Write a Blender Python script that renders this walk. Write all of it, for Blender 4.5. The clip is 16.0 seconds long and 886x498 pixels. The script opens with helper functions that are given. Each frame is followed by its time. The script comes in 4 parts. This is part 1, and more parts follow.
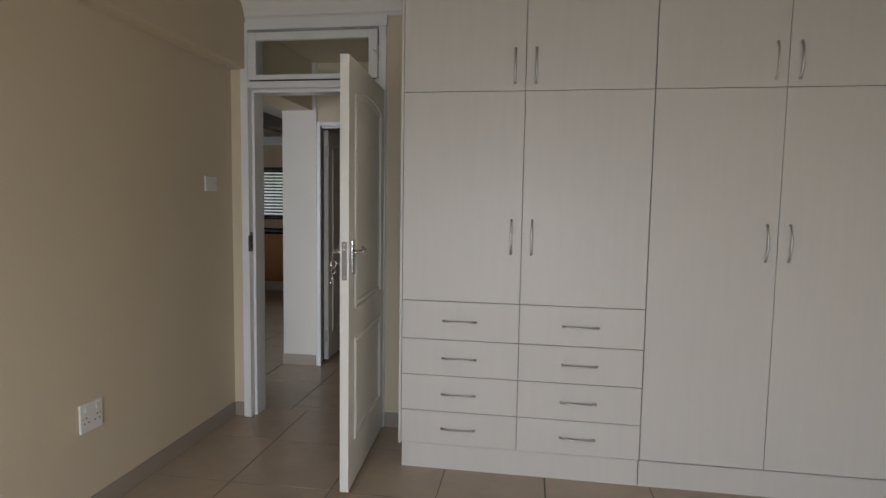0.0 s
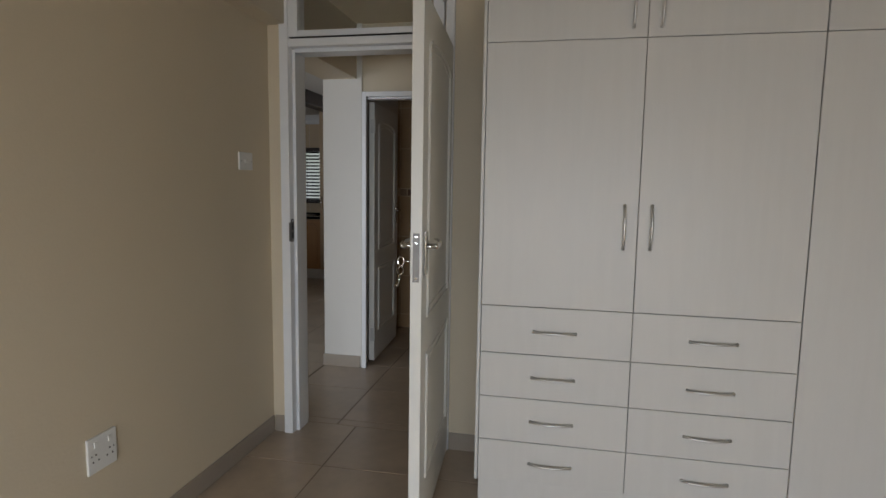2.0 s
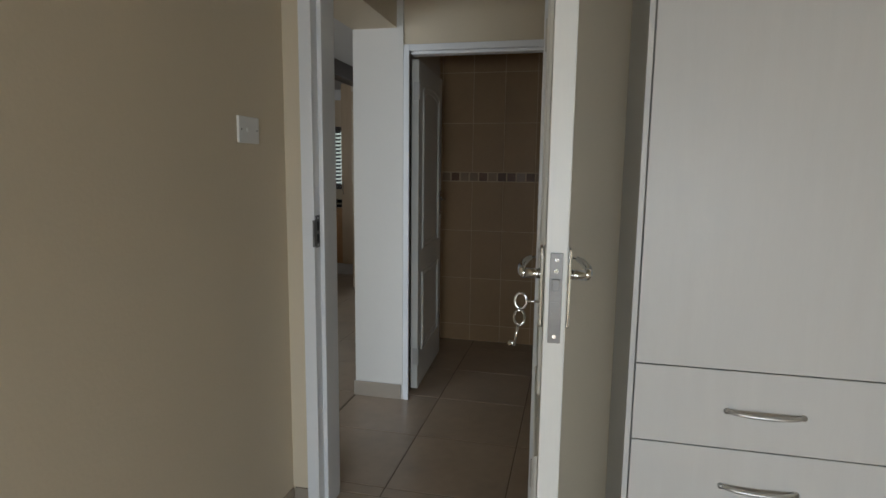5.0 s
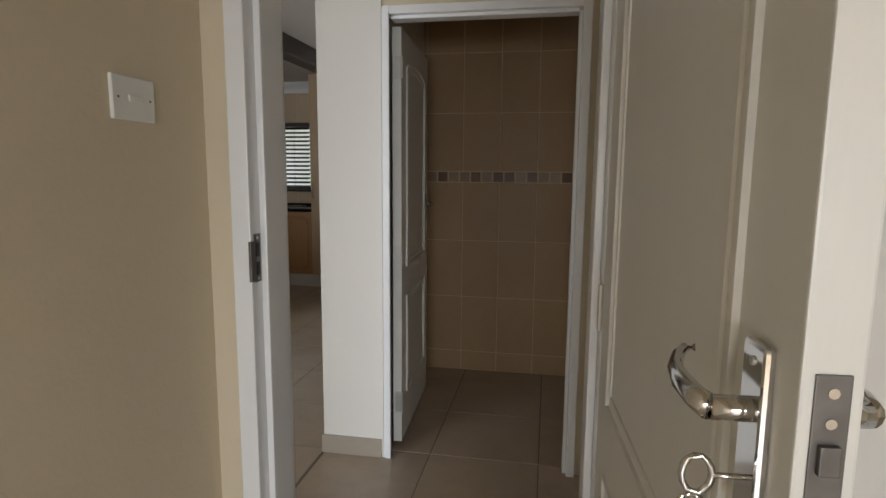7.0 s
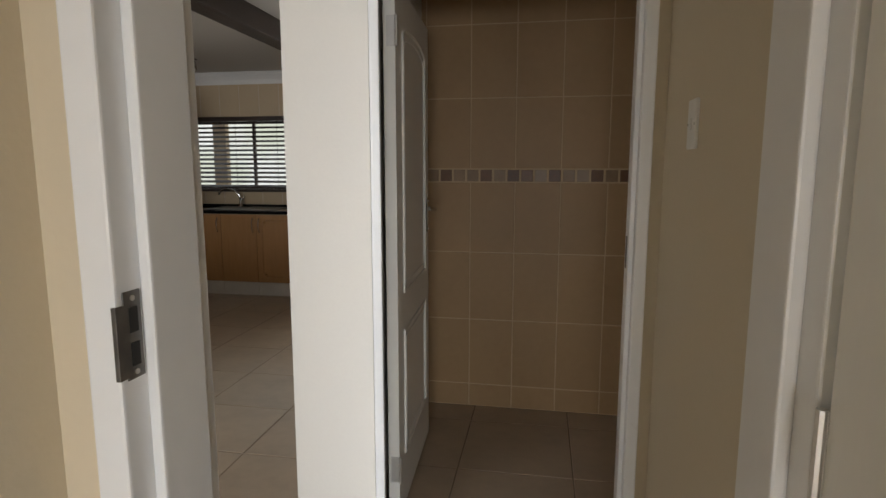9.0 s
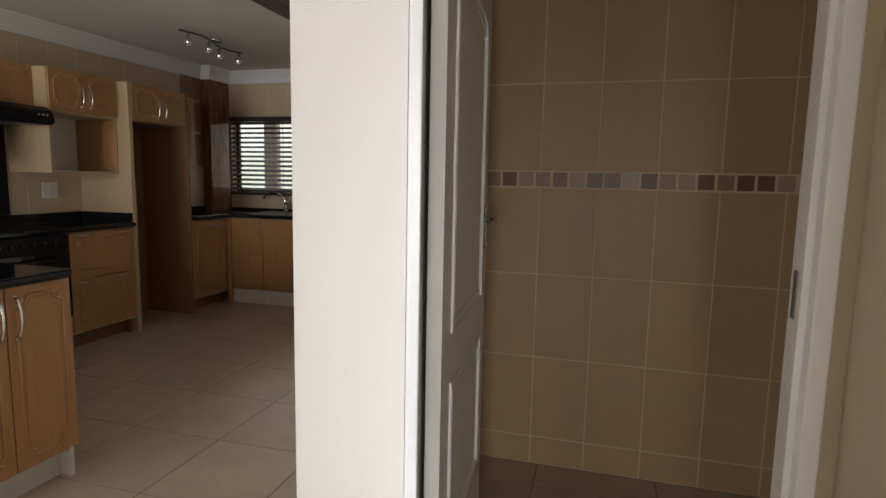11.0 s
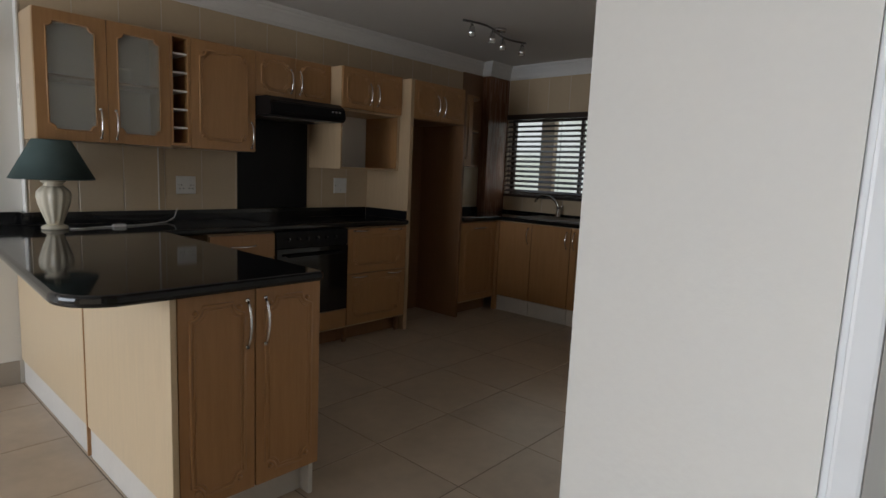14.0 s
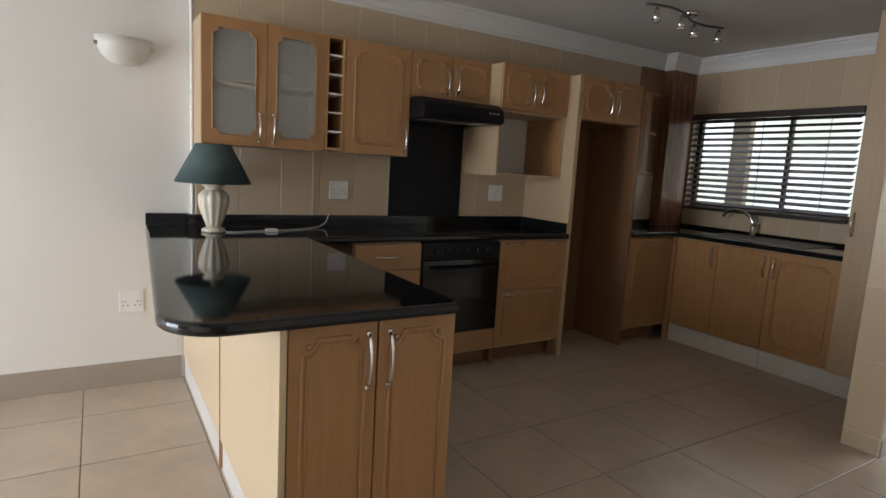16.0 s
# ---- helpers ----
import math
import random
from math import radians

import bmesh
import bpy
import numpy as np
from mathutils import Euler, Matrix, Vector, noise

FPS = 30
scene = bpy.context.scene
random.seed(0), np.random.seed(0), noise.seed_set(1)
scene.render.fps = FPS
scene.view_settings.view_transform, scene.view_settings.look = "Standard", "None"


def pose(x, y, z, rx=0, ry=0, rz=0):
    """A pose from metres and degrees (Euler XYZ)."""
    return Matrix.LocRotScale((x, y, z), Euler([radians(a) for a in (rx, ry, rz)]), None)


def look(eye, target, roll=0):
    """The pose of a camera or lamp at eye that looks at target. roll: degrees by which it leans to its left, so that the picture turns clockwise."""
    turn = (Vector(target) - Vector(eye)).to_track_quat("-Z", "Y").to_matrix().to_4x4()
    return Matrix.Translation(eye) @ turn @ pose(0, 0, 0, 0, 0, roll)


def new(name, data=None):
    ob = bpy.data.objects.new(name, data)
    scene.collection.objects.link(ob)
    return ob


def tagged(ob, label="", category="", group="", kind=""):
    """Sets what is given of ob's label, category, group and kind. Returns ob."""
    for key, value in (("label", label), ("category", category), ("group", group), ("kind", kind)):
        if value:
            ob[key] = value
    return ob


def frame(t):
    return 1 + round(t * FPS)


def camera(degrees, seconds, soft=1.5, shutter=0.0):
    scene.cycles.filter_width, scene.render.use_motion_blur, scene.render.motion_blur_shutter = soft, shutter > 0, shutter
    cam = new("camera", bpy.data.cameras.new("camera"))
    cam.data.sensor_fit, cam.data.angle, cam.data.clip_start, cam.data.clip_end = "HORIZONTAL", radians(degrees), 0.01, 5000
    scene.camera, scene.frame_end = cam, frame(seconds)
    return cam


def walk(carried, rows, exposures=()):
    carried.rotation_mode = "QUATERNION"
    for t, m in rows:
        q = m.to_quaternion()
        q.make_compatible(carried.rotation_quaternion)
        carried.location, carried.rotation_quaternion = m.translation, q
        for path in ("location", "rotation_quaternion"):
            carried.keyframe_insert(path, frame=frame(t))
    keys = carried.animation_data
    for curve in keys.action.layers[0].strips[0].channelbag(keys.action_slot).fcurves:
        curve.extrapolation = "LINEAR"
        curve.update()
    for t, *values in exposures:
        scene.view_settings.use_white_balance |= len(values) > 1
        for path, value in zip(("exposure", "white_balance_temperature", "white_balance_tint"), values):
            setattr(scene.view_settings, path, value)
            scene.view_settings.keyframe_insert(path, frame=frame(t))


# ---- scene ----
cam = camera(76.0, 16.0)
PATH = [
    (0, (0.331, 0.134, 1.385), (0.026, 2.104, 1.223), 0.9),
    (0.5, (0.208, 0.241, 1.384), (-0.137, 2.203, 1.21), 0.9),
    (1, (0.129, 0.33, 1.371), (-0.236, 2.287, 1.179), 0.9),
    (1.5, (0.057, 0.478, 1.368), (-0.319, 2.431, 1.155), 0.9),
    (2, (-0.016, 0.662, 1.37), (-0.409, 2.61, 1.149), 0.9),
    (2.5, (-0.082, 0.789, 1.362), (-0.506, 2.73, 1.131), 0.8),
    (3, (-0.191, 0.932, 1.349), (-0.636, 2.867, 1.111), 0.7),
    (3.5, (-0.291, 1.047, 1.346), (-0.739, 2.98, 1.095), 0.7),
    (4, (-0.349, 1.168, 1.348), (-0.798, 3.1, 1.089), 0.7),
    (4.5, (-0.412, 1.356, 1.356), (-0.859, 3.288, 1.089), 0.7),
    (5, (-0.476, 1.521, 1.354), (-0.92, 3.451, 1.078), 0.7),
    (5.2, (-0.511, 1.593, 1.349), (-0.955, 3.523, 1.07), 0.7),
    (7.3, (-0.707, 2.268, 1.337), (-1.056, 4.219, 1.067), 0.3),
    (7.5, (-0.709, 2.322, 1.34), (-1.055, 4.273, 1.068), 0.2),
    (8, (-0.73, 2.46, 1.344), (-1.077, 4.41, 1.064), 0.3),
    (8.5, (-0.811, 2.642, 1.343), (-1.149, 4.594, 1.063), 0.0),
    (8.7, (-0.836, 2.707, 1.345), (-1.174, 4.657, 1.062), 0.0),
    (10.8, (-0.982, 3.345, 1.299), (-1.473, 5.268, 1.05), 1.0),
    (11, (-0.991, 3.371, 1.304), (-1.521, 5.283, 1.054), 1.1),
    (11.5, (-1.047, 3.492, 1.304), (-1.696, 5.367, 1.048), 1.4),
    (12, (-1.087, 3.606, 1.299), (-1.857, 5.435, 1.049), 1.7),
    (12.5, (-1.136, 3.732, 1.296), (-2.048, 5.495, 1.045), 1.8),
    (13, (-1.182, 3.807, 1.292), (-2.27, 5.465, 1.034), 2.1),
    (13.5, (-1.253, 3.87, 1.292), (-2.484, 5.423, 1.023), 2.5),
    (14, (-1.348, 3.934, 1.284), (-2.679, 5.403, 1.02), 2.5),
    (14.5, (-1.445, 3.995, 1.278), (-2.875, 5.368, 1.015), 2.7),
    (15, (-1.505, 4.037, 1.298), (-3.031, 5.3, 1.022), 3.0),
    (15.5, (-1.574, 4.115, 1.309), (-3.191, 5.258, 1.029), 3.2),
    (16, (-1.64, 4.224, 1.315), (-3.325, 5.264, 1.032), 3.3),
]
EXPOSURE = [
    (0.0, -0.46, 6150, 12), (2.5, -0.44, 6080, 10), (5.2, -0.31, 5950, 7), (7.4, 0.26, 6500, 11), (8.7, 0.48, 6600, 11), (11.0, 0.88, 6550, 12),
    (12.5, 0.78, 6250, 9), (13.0, 0.6, 6150, 9), (13.5, 0.42, 6100, 9), (14.0, 0.25, 6150, 11), (14.5, 0.33, 6200, 12), (15.0, 0.48, 6200, 12), (15.5, 0.74, 6150, 13), (16.0, 1.08, 6100, 12)]
walk(cam, [(t, look(eye, target, roll)) for t, eye, target, roll in PATH], EXPOSURE)

# ---------------------------------------------------------------- world and light
world = bpy.data.worlds.new("sky")
scene.world = world
world.use_nodes = True
wn = world.node_tree
sky = wn.nodes.new("ShaderNodeTexSky")
sky.sky_type, sky.sun_disc = "NISHITA", False
sky.sun_elevation, sky.sun_rotation = radians(50), radians(20)
wn.links.new(sky.outputs[0], wn.nodes["Background"].inputs[0])
wn.nodes["Background"].inputs[1].default_value = 0.08

sun = new("sun", bpy.data.lights.new("sun", "SUN"))
sun.data.energy, sun.data.angle, sun.data.color = 1.0, radians(12), (1.0, 0.96, 0.9)
sun.matrix_world = look((4, 14, 14), (0, 4, 0))


def window_light(name, m, sx, sy, watts, colour, spread=180):
    ob = new(name, bpy.data.lights.new(name, "AREA"))
    ob.data.shape, ob.data.size, ob.data.size_y = "RECTANGLE", sx, sy
    ob.data.energy, ob.data.color, ob.data.spread = watts, colour, radians(spread)
    ob.matrix_world = m
    return ob


DAY = (0.93, 0.97, 1.0)
window_light("bedroom_window_light", look((0.1, -1.62, 1.05), (0.1, 0.1, -1.5)), 2.4, 1.2, 140, DAY, 172)
window_light("living_window_light", look((-3.9, 0.36, 1.1), (-3.9, 4, -0.5)), 2.3, 2.0, 80, DAY)
window_light("passage_door_light", look((-2.25, 8.97, 1.2), (-2.25, 5, 0.8)), 0.8, 1.9, 6.5, DAY)

# ---------------------------------------------------------------- materials


def rgb(c, k=1.0):
    return (min(c[0] * k, 1), min(c[1] * k, 1), min(c[2] * k, 1), 1)


def mat(name, col, rough=0.5, metal=0.0, var=0.08, scale=2.0, fine=40.0, bump=0.03, stretch=(1, 1, 1), rand=0.0,
        col2=None, coat=0.0, rvar=0.08, detail=5.0, spec=0.5):
    """A surface with variation at two scales; col2: the second colour of the mottling; rand: difference from piece to piece."""
    m = bpy.data.materials.new(name)
    m.use_nodes = True
    nt = m.node_tree
    n, ln = nt.nodes, nt.links
    bsdf = n["Principled BSDF"]
    tc, info, mp = n.new("ShaderNodeTexCoord"), n.new("ShaderNodeObjectInfo"), n.new("ShaderNodeMapping")
    off = n.new("ShaderNodeMath")
    off.operation = "MULTIPLY"
    off.inputs[1].default_value = 37.0
    ln.new(info.outputs["Random"], off.inputs[0])
    ln.new(tc.outputs["Object"], mp.inputs["Vector"])
    if rand:
        ln.new(off.outputs[0], mp.inputs["Location"])
    mp.inputs["Scale"].default_value = stretch
    big, small = n.new("ShaderNodeTexNoise"), n.new("ShaderNodeTexNoise")
    big.inputs["Scale"].default_value, small.inputs["Scale"].default_value = scale, fine
    big.inputs["Detail"].default_value, small.inputs["Detail"].default_value = detail, 4.0
    ln.new(mp.outputs[0], big.inputs["Vector"])
    ln.new(mp.outputs[0], small.inputs["Vector"])
    add = n.new("ShaderNodeMix")
    add.inputs[0].default_value = 0.35
    ln.new(big.outputs["Fac"], add.inputs[2])
    ln.new(small.outputs["Fac"], add.inputs[3])
    ramp = n.new("ShaderNodeValToRGB")
    ramp.color_ramp.elements[0].position, ramp.color_ramp.elements[1].position = 0.22, 0.78
    ramp.color_ramp.elements[0].color = rgb(col2 or col, 1 - var)
    ramp.color_ramp.elements[1].color = rgb(col, 1 + var)
    ln.new(add.outputs[0], ramp.inputs[0])
    last = ramp.outputs[0]
    if rand:
        hsv, mr = n.new("ShaderNodeHueSaturation"), n.new("ShaderNodeMapRange")
        mr.inputs["To Min"].default_value, mr.inputs["To Max"].default_value = 1 - rand, 1 + rand
        ln.new(info.outputs["Random"], mr.inputs["Value"])
        ln.new(mr.outputs[0], hsv.inputs["Value"])
        ln.new(last, hsv.inputs["Color"])
        last = hsv.outputs[0]
    ln.new(last, bsdf.inputs["Base Color"])
    rr = n.new("ShaderNodeMapRange")
    rr.inputs["To Min"].default_value, rr.inputs["To Max"].default_value = max(rough - rvar, 0.02), rough + rvar
    ln.new(big.outputs["Fac"], rr.inputs["Value"])
    ln.new(rr.outputs[0], bsdf.inputs["Roughness"])
    bsdf.inputs["Specular IOR Level"].default_value = spec
    bsdf.inputs["Metallic"].default_value = metal
    bsdf.inputs["Coat Weight"].default_value = coat
    if bump:
        bp = n.new("ShaderNodeBump")
        bp.inputs["Strength"].default_value, bp.inputs["Distance"].default_value = bump, 0.01
        ln.new(small.outputs["Fac"], bp.inputs["Height"])
        ln.new(bp.outputs[0], bsdf.inputs["Normal"])
    return m


CREAM = mat("cream_wall_paint", (0.64, 0.555, 0.415), 0.6, var=0.03, scale=1.2, fine=90, bump=0.06)
IVORY = mat("ivory_wall_paint", (0.725, 0.70, 0.655), 0.6, var=0.03, scale=1.2, fine=90, bump=0.06)
CEIL = mat("ceiling_paint", (0.72, 0.70, 0.67), 0.8, var=0.02, scale=0.8, fine=60, bump=0.04)
# Bedroom ceiling, darkened and yellowed to cut light bounced onto the wardrobe tops.
CEILB = mat("dimmed_cream_ceiling", (0.45, 0.40, 0.29), 0.8, var=0.02, scale=0.8, fine=60, bump=0.04)
CORN = mat("cornice_paint", (0.78, 0.77, 0.75), 0.6, var=0.02)
GLOSS = mat("white_gloss_paint", (0.81, 0.815, 0.825), 0.3, var=0.03, scale=3, fine=30, bump=0.03)
LEAF = mat("white_door_paint", (0.78, 0.77, 0.73), 0.35, var=0.03, scale=2, fine=25, bump=0.03, stretch=(6, 6, 1))
MELA = mat("off_white_woodgrain_melamine", (0.62, 0.603, 0.575), 0.42, var=0.032, scale=4, fine=50, bump=0.012, stretch=(9, 9, 0.7), rand=0.01)
# Wardrobe body grey, chosen as the shade seen in gaps between the fronts.
SHADOWGAP = mat("gap_shade_grey", (0.40, 0.37, 0.34), 0.6, var=0.05)
FLOOR = mat("stone_look_floor_tile", (0.465, 0.372, 0.278), 0.28, var=0.10, scale=4.2, fine=18, bump=0.0, rand=0.035, col2=(0.395, 0.318, 0.244), rvar=0.0, detail=3.0)
SKIRT = mat("skirting_tile", (0.345, 0.295, 0.24), 0.35, var=0.06, scale=5, fine=40, bump=0.02, rand=0.04)
GROUT = mat("dark_grout", (0.19, 0.155, 0.12), 0.9, var=0.2, scale=6, fine=80, bump=0.2)
GROUTW = mat("pale_grout", (0.74, 0.69, 0.60), 0.8, var=0.08, scale=8, fine=80, bump=0.1)
GROUTK = mat("beige_grout", (0.62, 0.54, 0.43), 0.8, var=0.08, scale=8, fine=80, bump=0.1)
TILE = mat("beige_wall_tile", (0.575, 0.455, 0.31), 0.24, var=0.04, scale=3.5, fine=35, bump=0.0, rand=0.03, col2=(0.555, 0.435, 0.295), rvar=0.02)
BTILE = mat("tan_bathroom_tile", (0.37, 0.245, 0.13), 0.45, var=0.05, scale=3, fine=30, bump=0.0, rand=0.04, col2=(0.335, 0.215, 0.112), rvar=0.02, spec=0.25)
GROUTB = mat("sand_grout", (0.50, 0.37, 0.23), 0.8, var=0.08, scale=8, fine=80, bump=0.1)
MOS_D = mat("dark_brown_mosaic", (0.155, 0.088, 0.056), 0.35, var=0.3, scale=14, fine=70, bump=0.0, rand=0.12, spec=0.2)
MOS_M = mat("taupe_mosaic", (0.26, 0.18, 0.115), 0.35, var=0.2, scale=14, fine=70, bump=0.0, rand=0.08, spec=0.2)
MOS_L = mat("pale_grey_mosaic", (0.31, 0.235, 0.17), 0.35, var=0.15, scale=14, fine=70, bump=0.0, rand=0.05, spec=0.2)
OAK = mat("honey_oak", (0.41, 0.222, 0.093), 0.34, var=0.07, scale=4, fine=18, bump=0.03, stretch=(11, 11, 0.9), rand=0.03, col2=(0.365, 0.185, 0.071), coat=0.15)
BEECH = mat("pale_beech_board", (0.62, 0.49, 0.325), 0.38, var=0.06, scale=5, fine=36, bump=0.02, stretch=(10, 10, 0.8), col2=(0.58, 0.45, 0.29))
PANEL = mat("light_oak_panel", (0.50, 0.365, 0.225), 0.42, var=0.06, scale=5, fine=30, bump=0.015, stretch=(10, 10, 0.8), col2=(0.46, 0.33, 0.20))
# Brown board; also darkens set-back plinths and legs for the shade below units.
INNER = mat("brown_board_and_shade", (0.22, 0.115, 0.055), 0.4, var=0.12, scale=4, fine=30, bump=0.02, stretch=(9, 9, 0.8))
REDWOOD = mat("polished_brown_panel", (0.19, 0.085, 0.045), 0.27, var=0.12, scale=4, fine=30, bump=0.01, stretch=(9, 9, 0.8), coat=0.0)
GRANITE = mat("black_granite", (0.010, 0.010, 0.011), 0.06, var=0.6, scale=60, fine=220, bump=0.0, rvar=0.015, col2=(0.006, 0.006, 0.006))
ENAMEL = mat("black_enamel", (0.008, 0.008, 0.009), 0.34, var=0.2, scale=4, fine=60, bump=0.01, spec=0.18)
BGLASS = mat("black_oven_glass", (0.006, 0.006, 0.007), 0.07, var=0.2, scale=4, bump=0.0, rvar=0.02)
STEEL = mat("satin_nickel", (0.66, 0.65, 0.63), 0.42, 1.0, var=0.06, scale=20, fine=120, bump=0.01)
CHROME = mat("chrome", (0.68, 0.68, 0.68), 0.1, 1.0, var=0.05, scale=20, bump=0.0, rvar=0.04)
DARKST = mat("dark_strike_metal", (0.16, 0.15, 0.14), 0.4, 0.8, var=0.2, scale=40)
# Near-black that paints the shade inside gaps, slots and pin holes.
VOID = mat("recess_shade_black", (0.02, 0.018, 0.016), 0.8, var=0.2)
PLAST = mat("white_plastic", (0.78, 0.77, 0.74), 0.3, var=0.02, bump=0.0)
BLIND = mat("dark_stained_slat", (0.035, 0.022, 0.016), 0.35, var=0.25, scale=4, fine=30, bump=0.02, stretch=(1, 9, 9), rand=0.1)
BEAM = mat("dark_brown_beam", (0.05, 0.03, 0.022), 0.45, var=0.25, scale=4, fine=30, bump=0.08, stretch=(9, 0.8, 9))
CERAMIC = mat("cream_ribbed_ceramic", (0.66, 0.60, 0.48), 0.35, var=0.08, scale=12, fine=70, bump=0.04)
GREEN = mat("teal_green_fabric", (0.055, 0.086, 0.084), 0.85, var=0.12, scale=12, fine=260, bump=0.15)
ALU = mat("brown_window_metal", (0.05, 0.035, 0.028), 0.4, 0.3, var=0.1)
PLINTH = mat("white_plinth", (0.62, 0.59, 0.55), 0.45, var=0.08, scale=6, fine=50, bump=0.02)


def clear(name, col, rough, trans=1.0):
    m = bpy.data.materials.new(name)
    m.use_nodes = True
    b = m.node_tree.nodes["Principled BSDF"]
    b.inputs["Base Color"].default_value = rgb(col)
    b.inputs["Roughness"].default_value = rough
    b.inputs["Transmission Weight"].default_value = trans
    b.inputs["IOR"].default_value = 1.1 if trans > 0.9 else 1.45
    return m


GLASS = clear("clear_glass", (0.95, 0.97, 0.96), 0.02)
FROST = clear("frosted_glass", (0.96, 0.96, 0.90), 0.11, 0.8)
OPAL = clear("opal_glass", (0.80, 0.78, 0.72), 0.35, 0.25)


def glow(name, a, b, strength, scale):
    m = bpy.data.materials.new(name)
    m.use_nodes = True
    n, ln = m.node_tree.nodes, m.node_tree.links
    n.remove(n["Principled BSDF"])
    e, tx, rp, tc = n.new("ShaderNodeEmission"), n.new("ShaderNodeTexNoise"), n.new("ShaderNodeValToRGB"), n.new("ShaderNodeTexCoord")
    ln.new(tc.outputs["Object"], tx.inputs["Vector"])
    tx.inputs["Scale"].default_value, tx.inputs["Detail"].default_value = scale, 6
    rp.color_ramp.elements[0].position, rp.color_ramp.elements[1].position = 0.42, 0.6
    rp.color_ramp.elements[0].color, rp.color_ramp.elements[1].color = rgb(a), rgb(b)
    ln.new(tx.outputs["Fac"], rp.inputs[0])
    ln.new(rp.outputs[0], e.inputs[0])
    e.inputs[1].default_value = strength
    ln.new(e.outputs[0], n["Material Output"].inputs[0])
    return m


OUTSIDE = glow("bright_garden", (0.74, 0.78, 0.66), (0.93, 0.95, 0.93), 0.66, 0.9)

# ---------------------------------------------------------------- builders
ORIGIN = {}


def thing(name, at, label, category, group="", kind=""):
    ob = new(name)
    ob.empty_display_size = 0.1
    ob.location = at
    ORIGIN[ob] = Vector(at)
    return tagged(ob, label, category, group, kind)


def part(name, bm, material, parent=None, label="", smooth=False):
    """Links a bmesh, drawn in world metres, as one mesh object under a thing or a part."""
    at = ORIGIN.get(parent, Vector((0, 0, 0)))
    if at.length:
        bmesh.ops.translate(bm, verts=bm.verts, vec=-at)
    me = bpy.data.meshes.new(name)
    bm.normal_update()
    bm.to_mesh(me)
    bm.free()
    me.materials.append(material)
    if smooth:
        for p in me.polygons:
            p.use_smooth = True
    ob = new(name, me)
    if parent is not None:
        ob.parent = parent
    ORIGIN[ob] = at
    return tagged(ob, label)


def box(x0, x1, y0, y1, z0, z1, bevel=0.0, bm=None, m=None):
    out = bm if bm is not None else bmesh.new()
    tmp = bmesh.new()
    bmesh.ops.create_cube(tmp, size=1.0)
    for v in tmp.verts:
        v.co = Vector(((x0, x1)[v.co.x > 0], (y0, y1)[v.co.y > 0], (z0, z1)[v.co.z > 0]))
    if bevel:
        bmesh.ops.bevel(tmp, geom=tmp.edges[:], offset=bevel, segments=2, affect="EDGES", profile=0.6)
    if m is not None:
        tmp.transform(m)
    join(out, tmp)
    return out


def join(out, tmp):
    """Adds the mesh tmp to out and frees it."""
    table = {v: out.verts.new(v.co) for v in tmp.verts}
    for f in tmp.faces:
        out.faces.new([table[v] for v in f.verts])
    tmp.free()
    return out


def tube(points, r, n=8, bm=None, closed=False, m=None, flat=1.0):
    """A round rod along points."""
    out = bm if bm is not None else bmesh.new()
    pts = [Vector(p) for p in points]
    rings, k = [], len(pts)
    for i, p in enumerate(pts):
        a = pts[(i - 1) % k] if (closed or i > 0) else p
        b = pts[(i + 1) % k] if (closed or i < k - 1) else p
        d = (b - a).normalized()
        ref = Vector((0, 1, 0)) if abs(d.y) < 0.9 else Vector((1, 0, 0))
        u = d.cross(ref).normalized()
        w = d.cross(u).normalized()
        rr = r[i] if isinstance(r, (list, tuple)) else r
        ring = []
        for j in range(n):
            q = p + rr * (math.cos(2 * math.pi * j / n) * u + flat * math.sin(2 * math.pi * j / n) * w)
            ring.append(out.verts.new(m @ q if m is not None else q))
        rings.append(ring)
    last = k if closed else k - 1
    for i in range(last):
        a, b = rings[i], rings[(i + 1) % k]
        for j in range(n):
            out.faces.new((a[j], a[(j + 1) % n], b[(j + 1) % n], b[j]))
    if not closed:
        out.faces.new(rings[0][::-1])
        out.faces.new(rings[-1])
    return out


def lathe(profile, at, n=24, bm=None, ribs=0, depth=0.0, squash=(1, 1), arc=2 * math.pi, start=0.0, axis="z"):
    """A turned body: profile of (radius, height)."""
    out = bm if bm is not None else bmesh.new()
    full = arc > 6.28
    count = n if full else n + 1
    rings = []
    for r, h in profile:
        ring = []
        for j in range(count):
            a = start + arc * j / n
            k = 1 - depth * (0.5 + 0.5 * math.cos(ribs * a)) if ribs else 1
            p = (r * k * math.cos(a) * squash[0], r * k * math.sin(a) * squash[1], h)
            if axis == "x":
                p = (p[2], p[0], p[1])
            if axis == "y":
                p = (p[0], p[2], p[1])
            ring.append(out.verts.new(Vector(at) + Vector(p)))
        rings.append(ring)
    for a, b in zip(rings, rings[1:]):
        for j in range(count if full else count - 1):
            out.faces.new((a[j], a[(j + 1) % count], b[(j + 1) % count], b[j]))
    if full:
        out.faces.new(rings[0][::-1])
        out.faces.new(rings[-1])
    return out


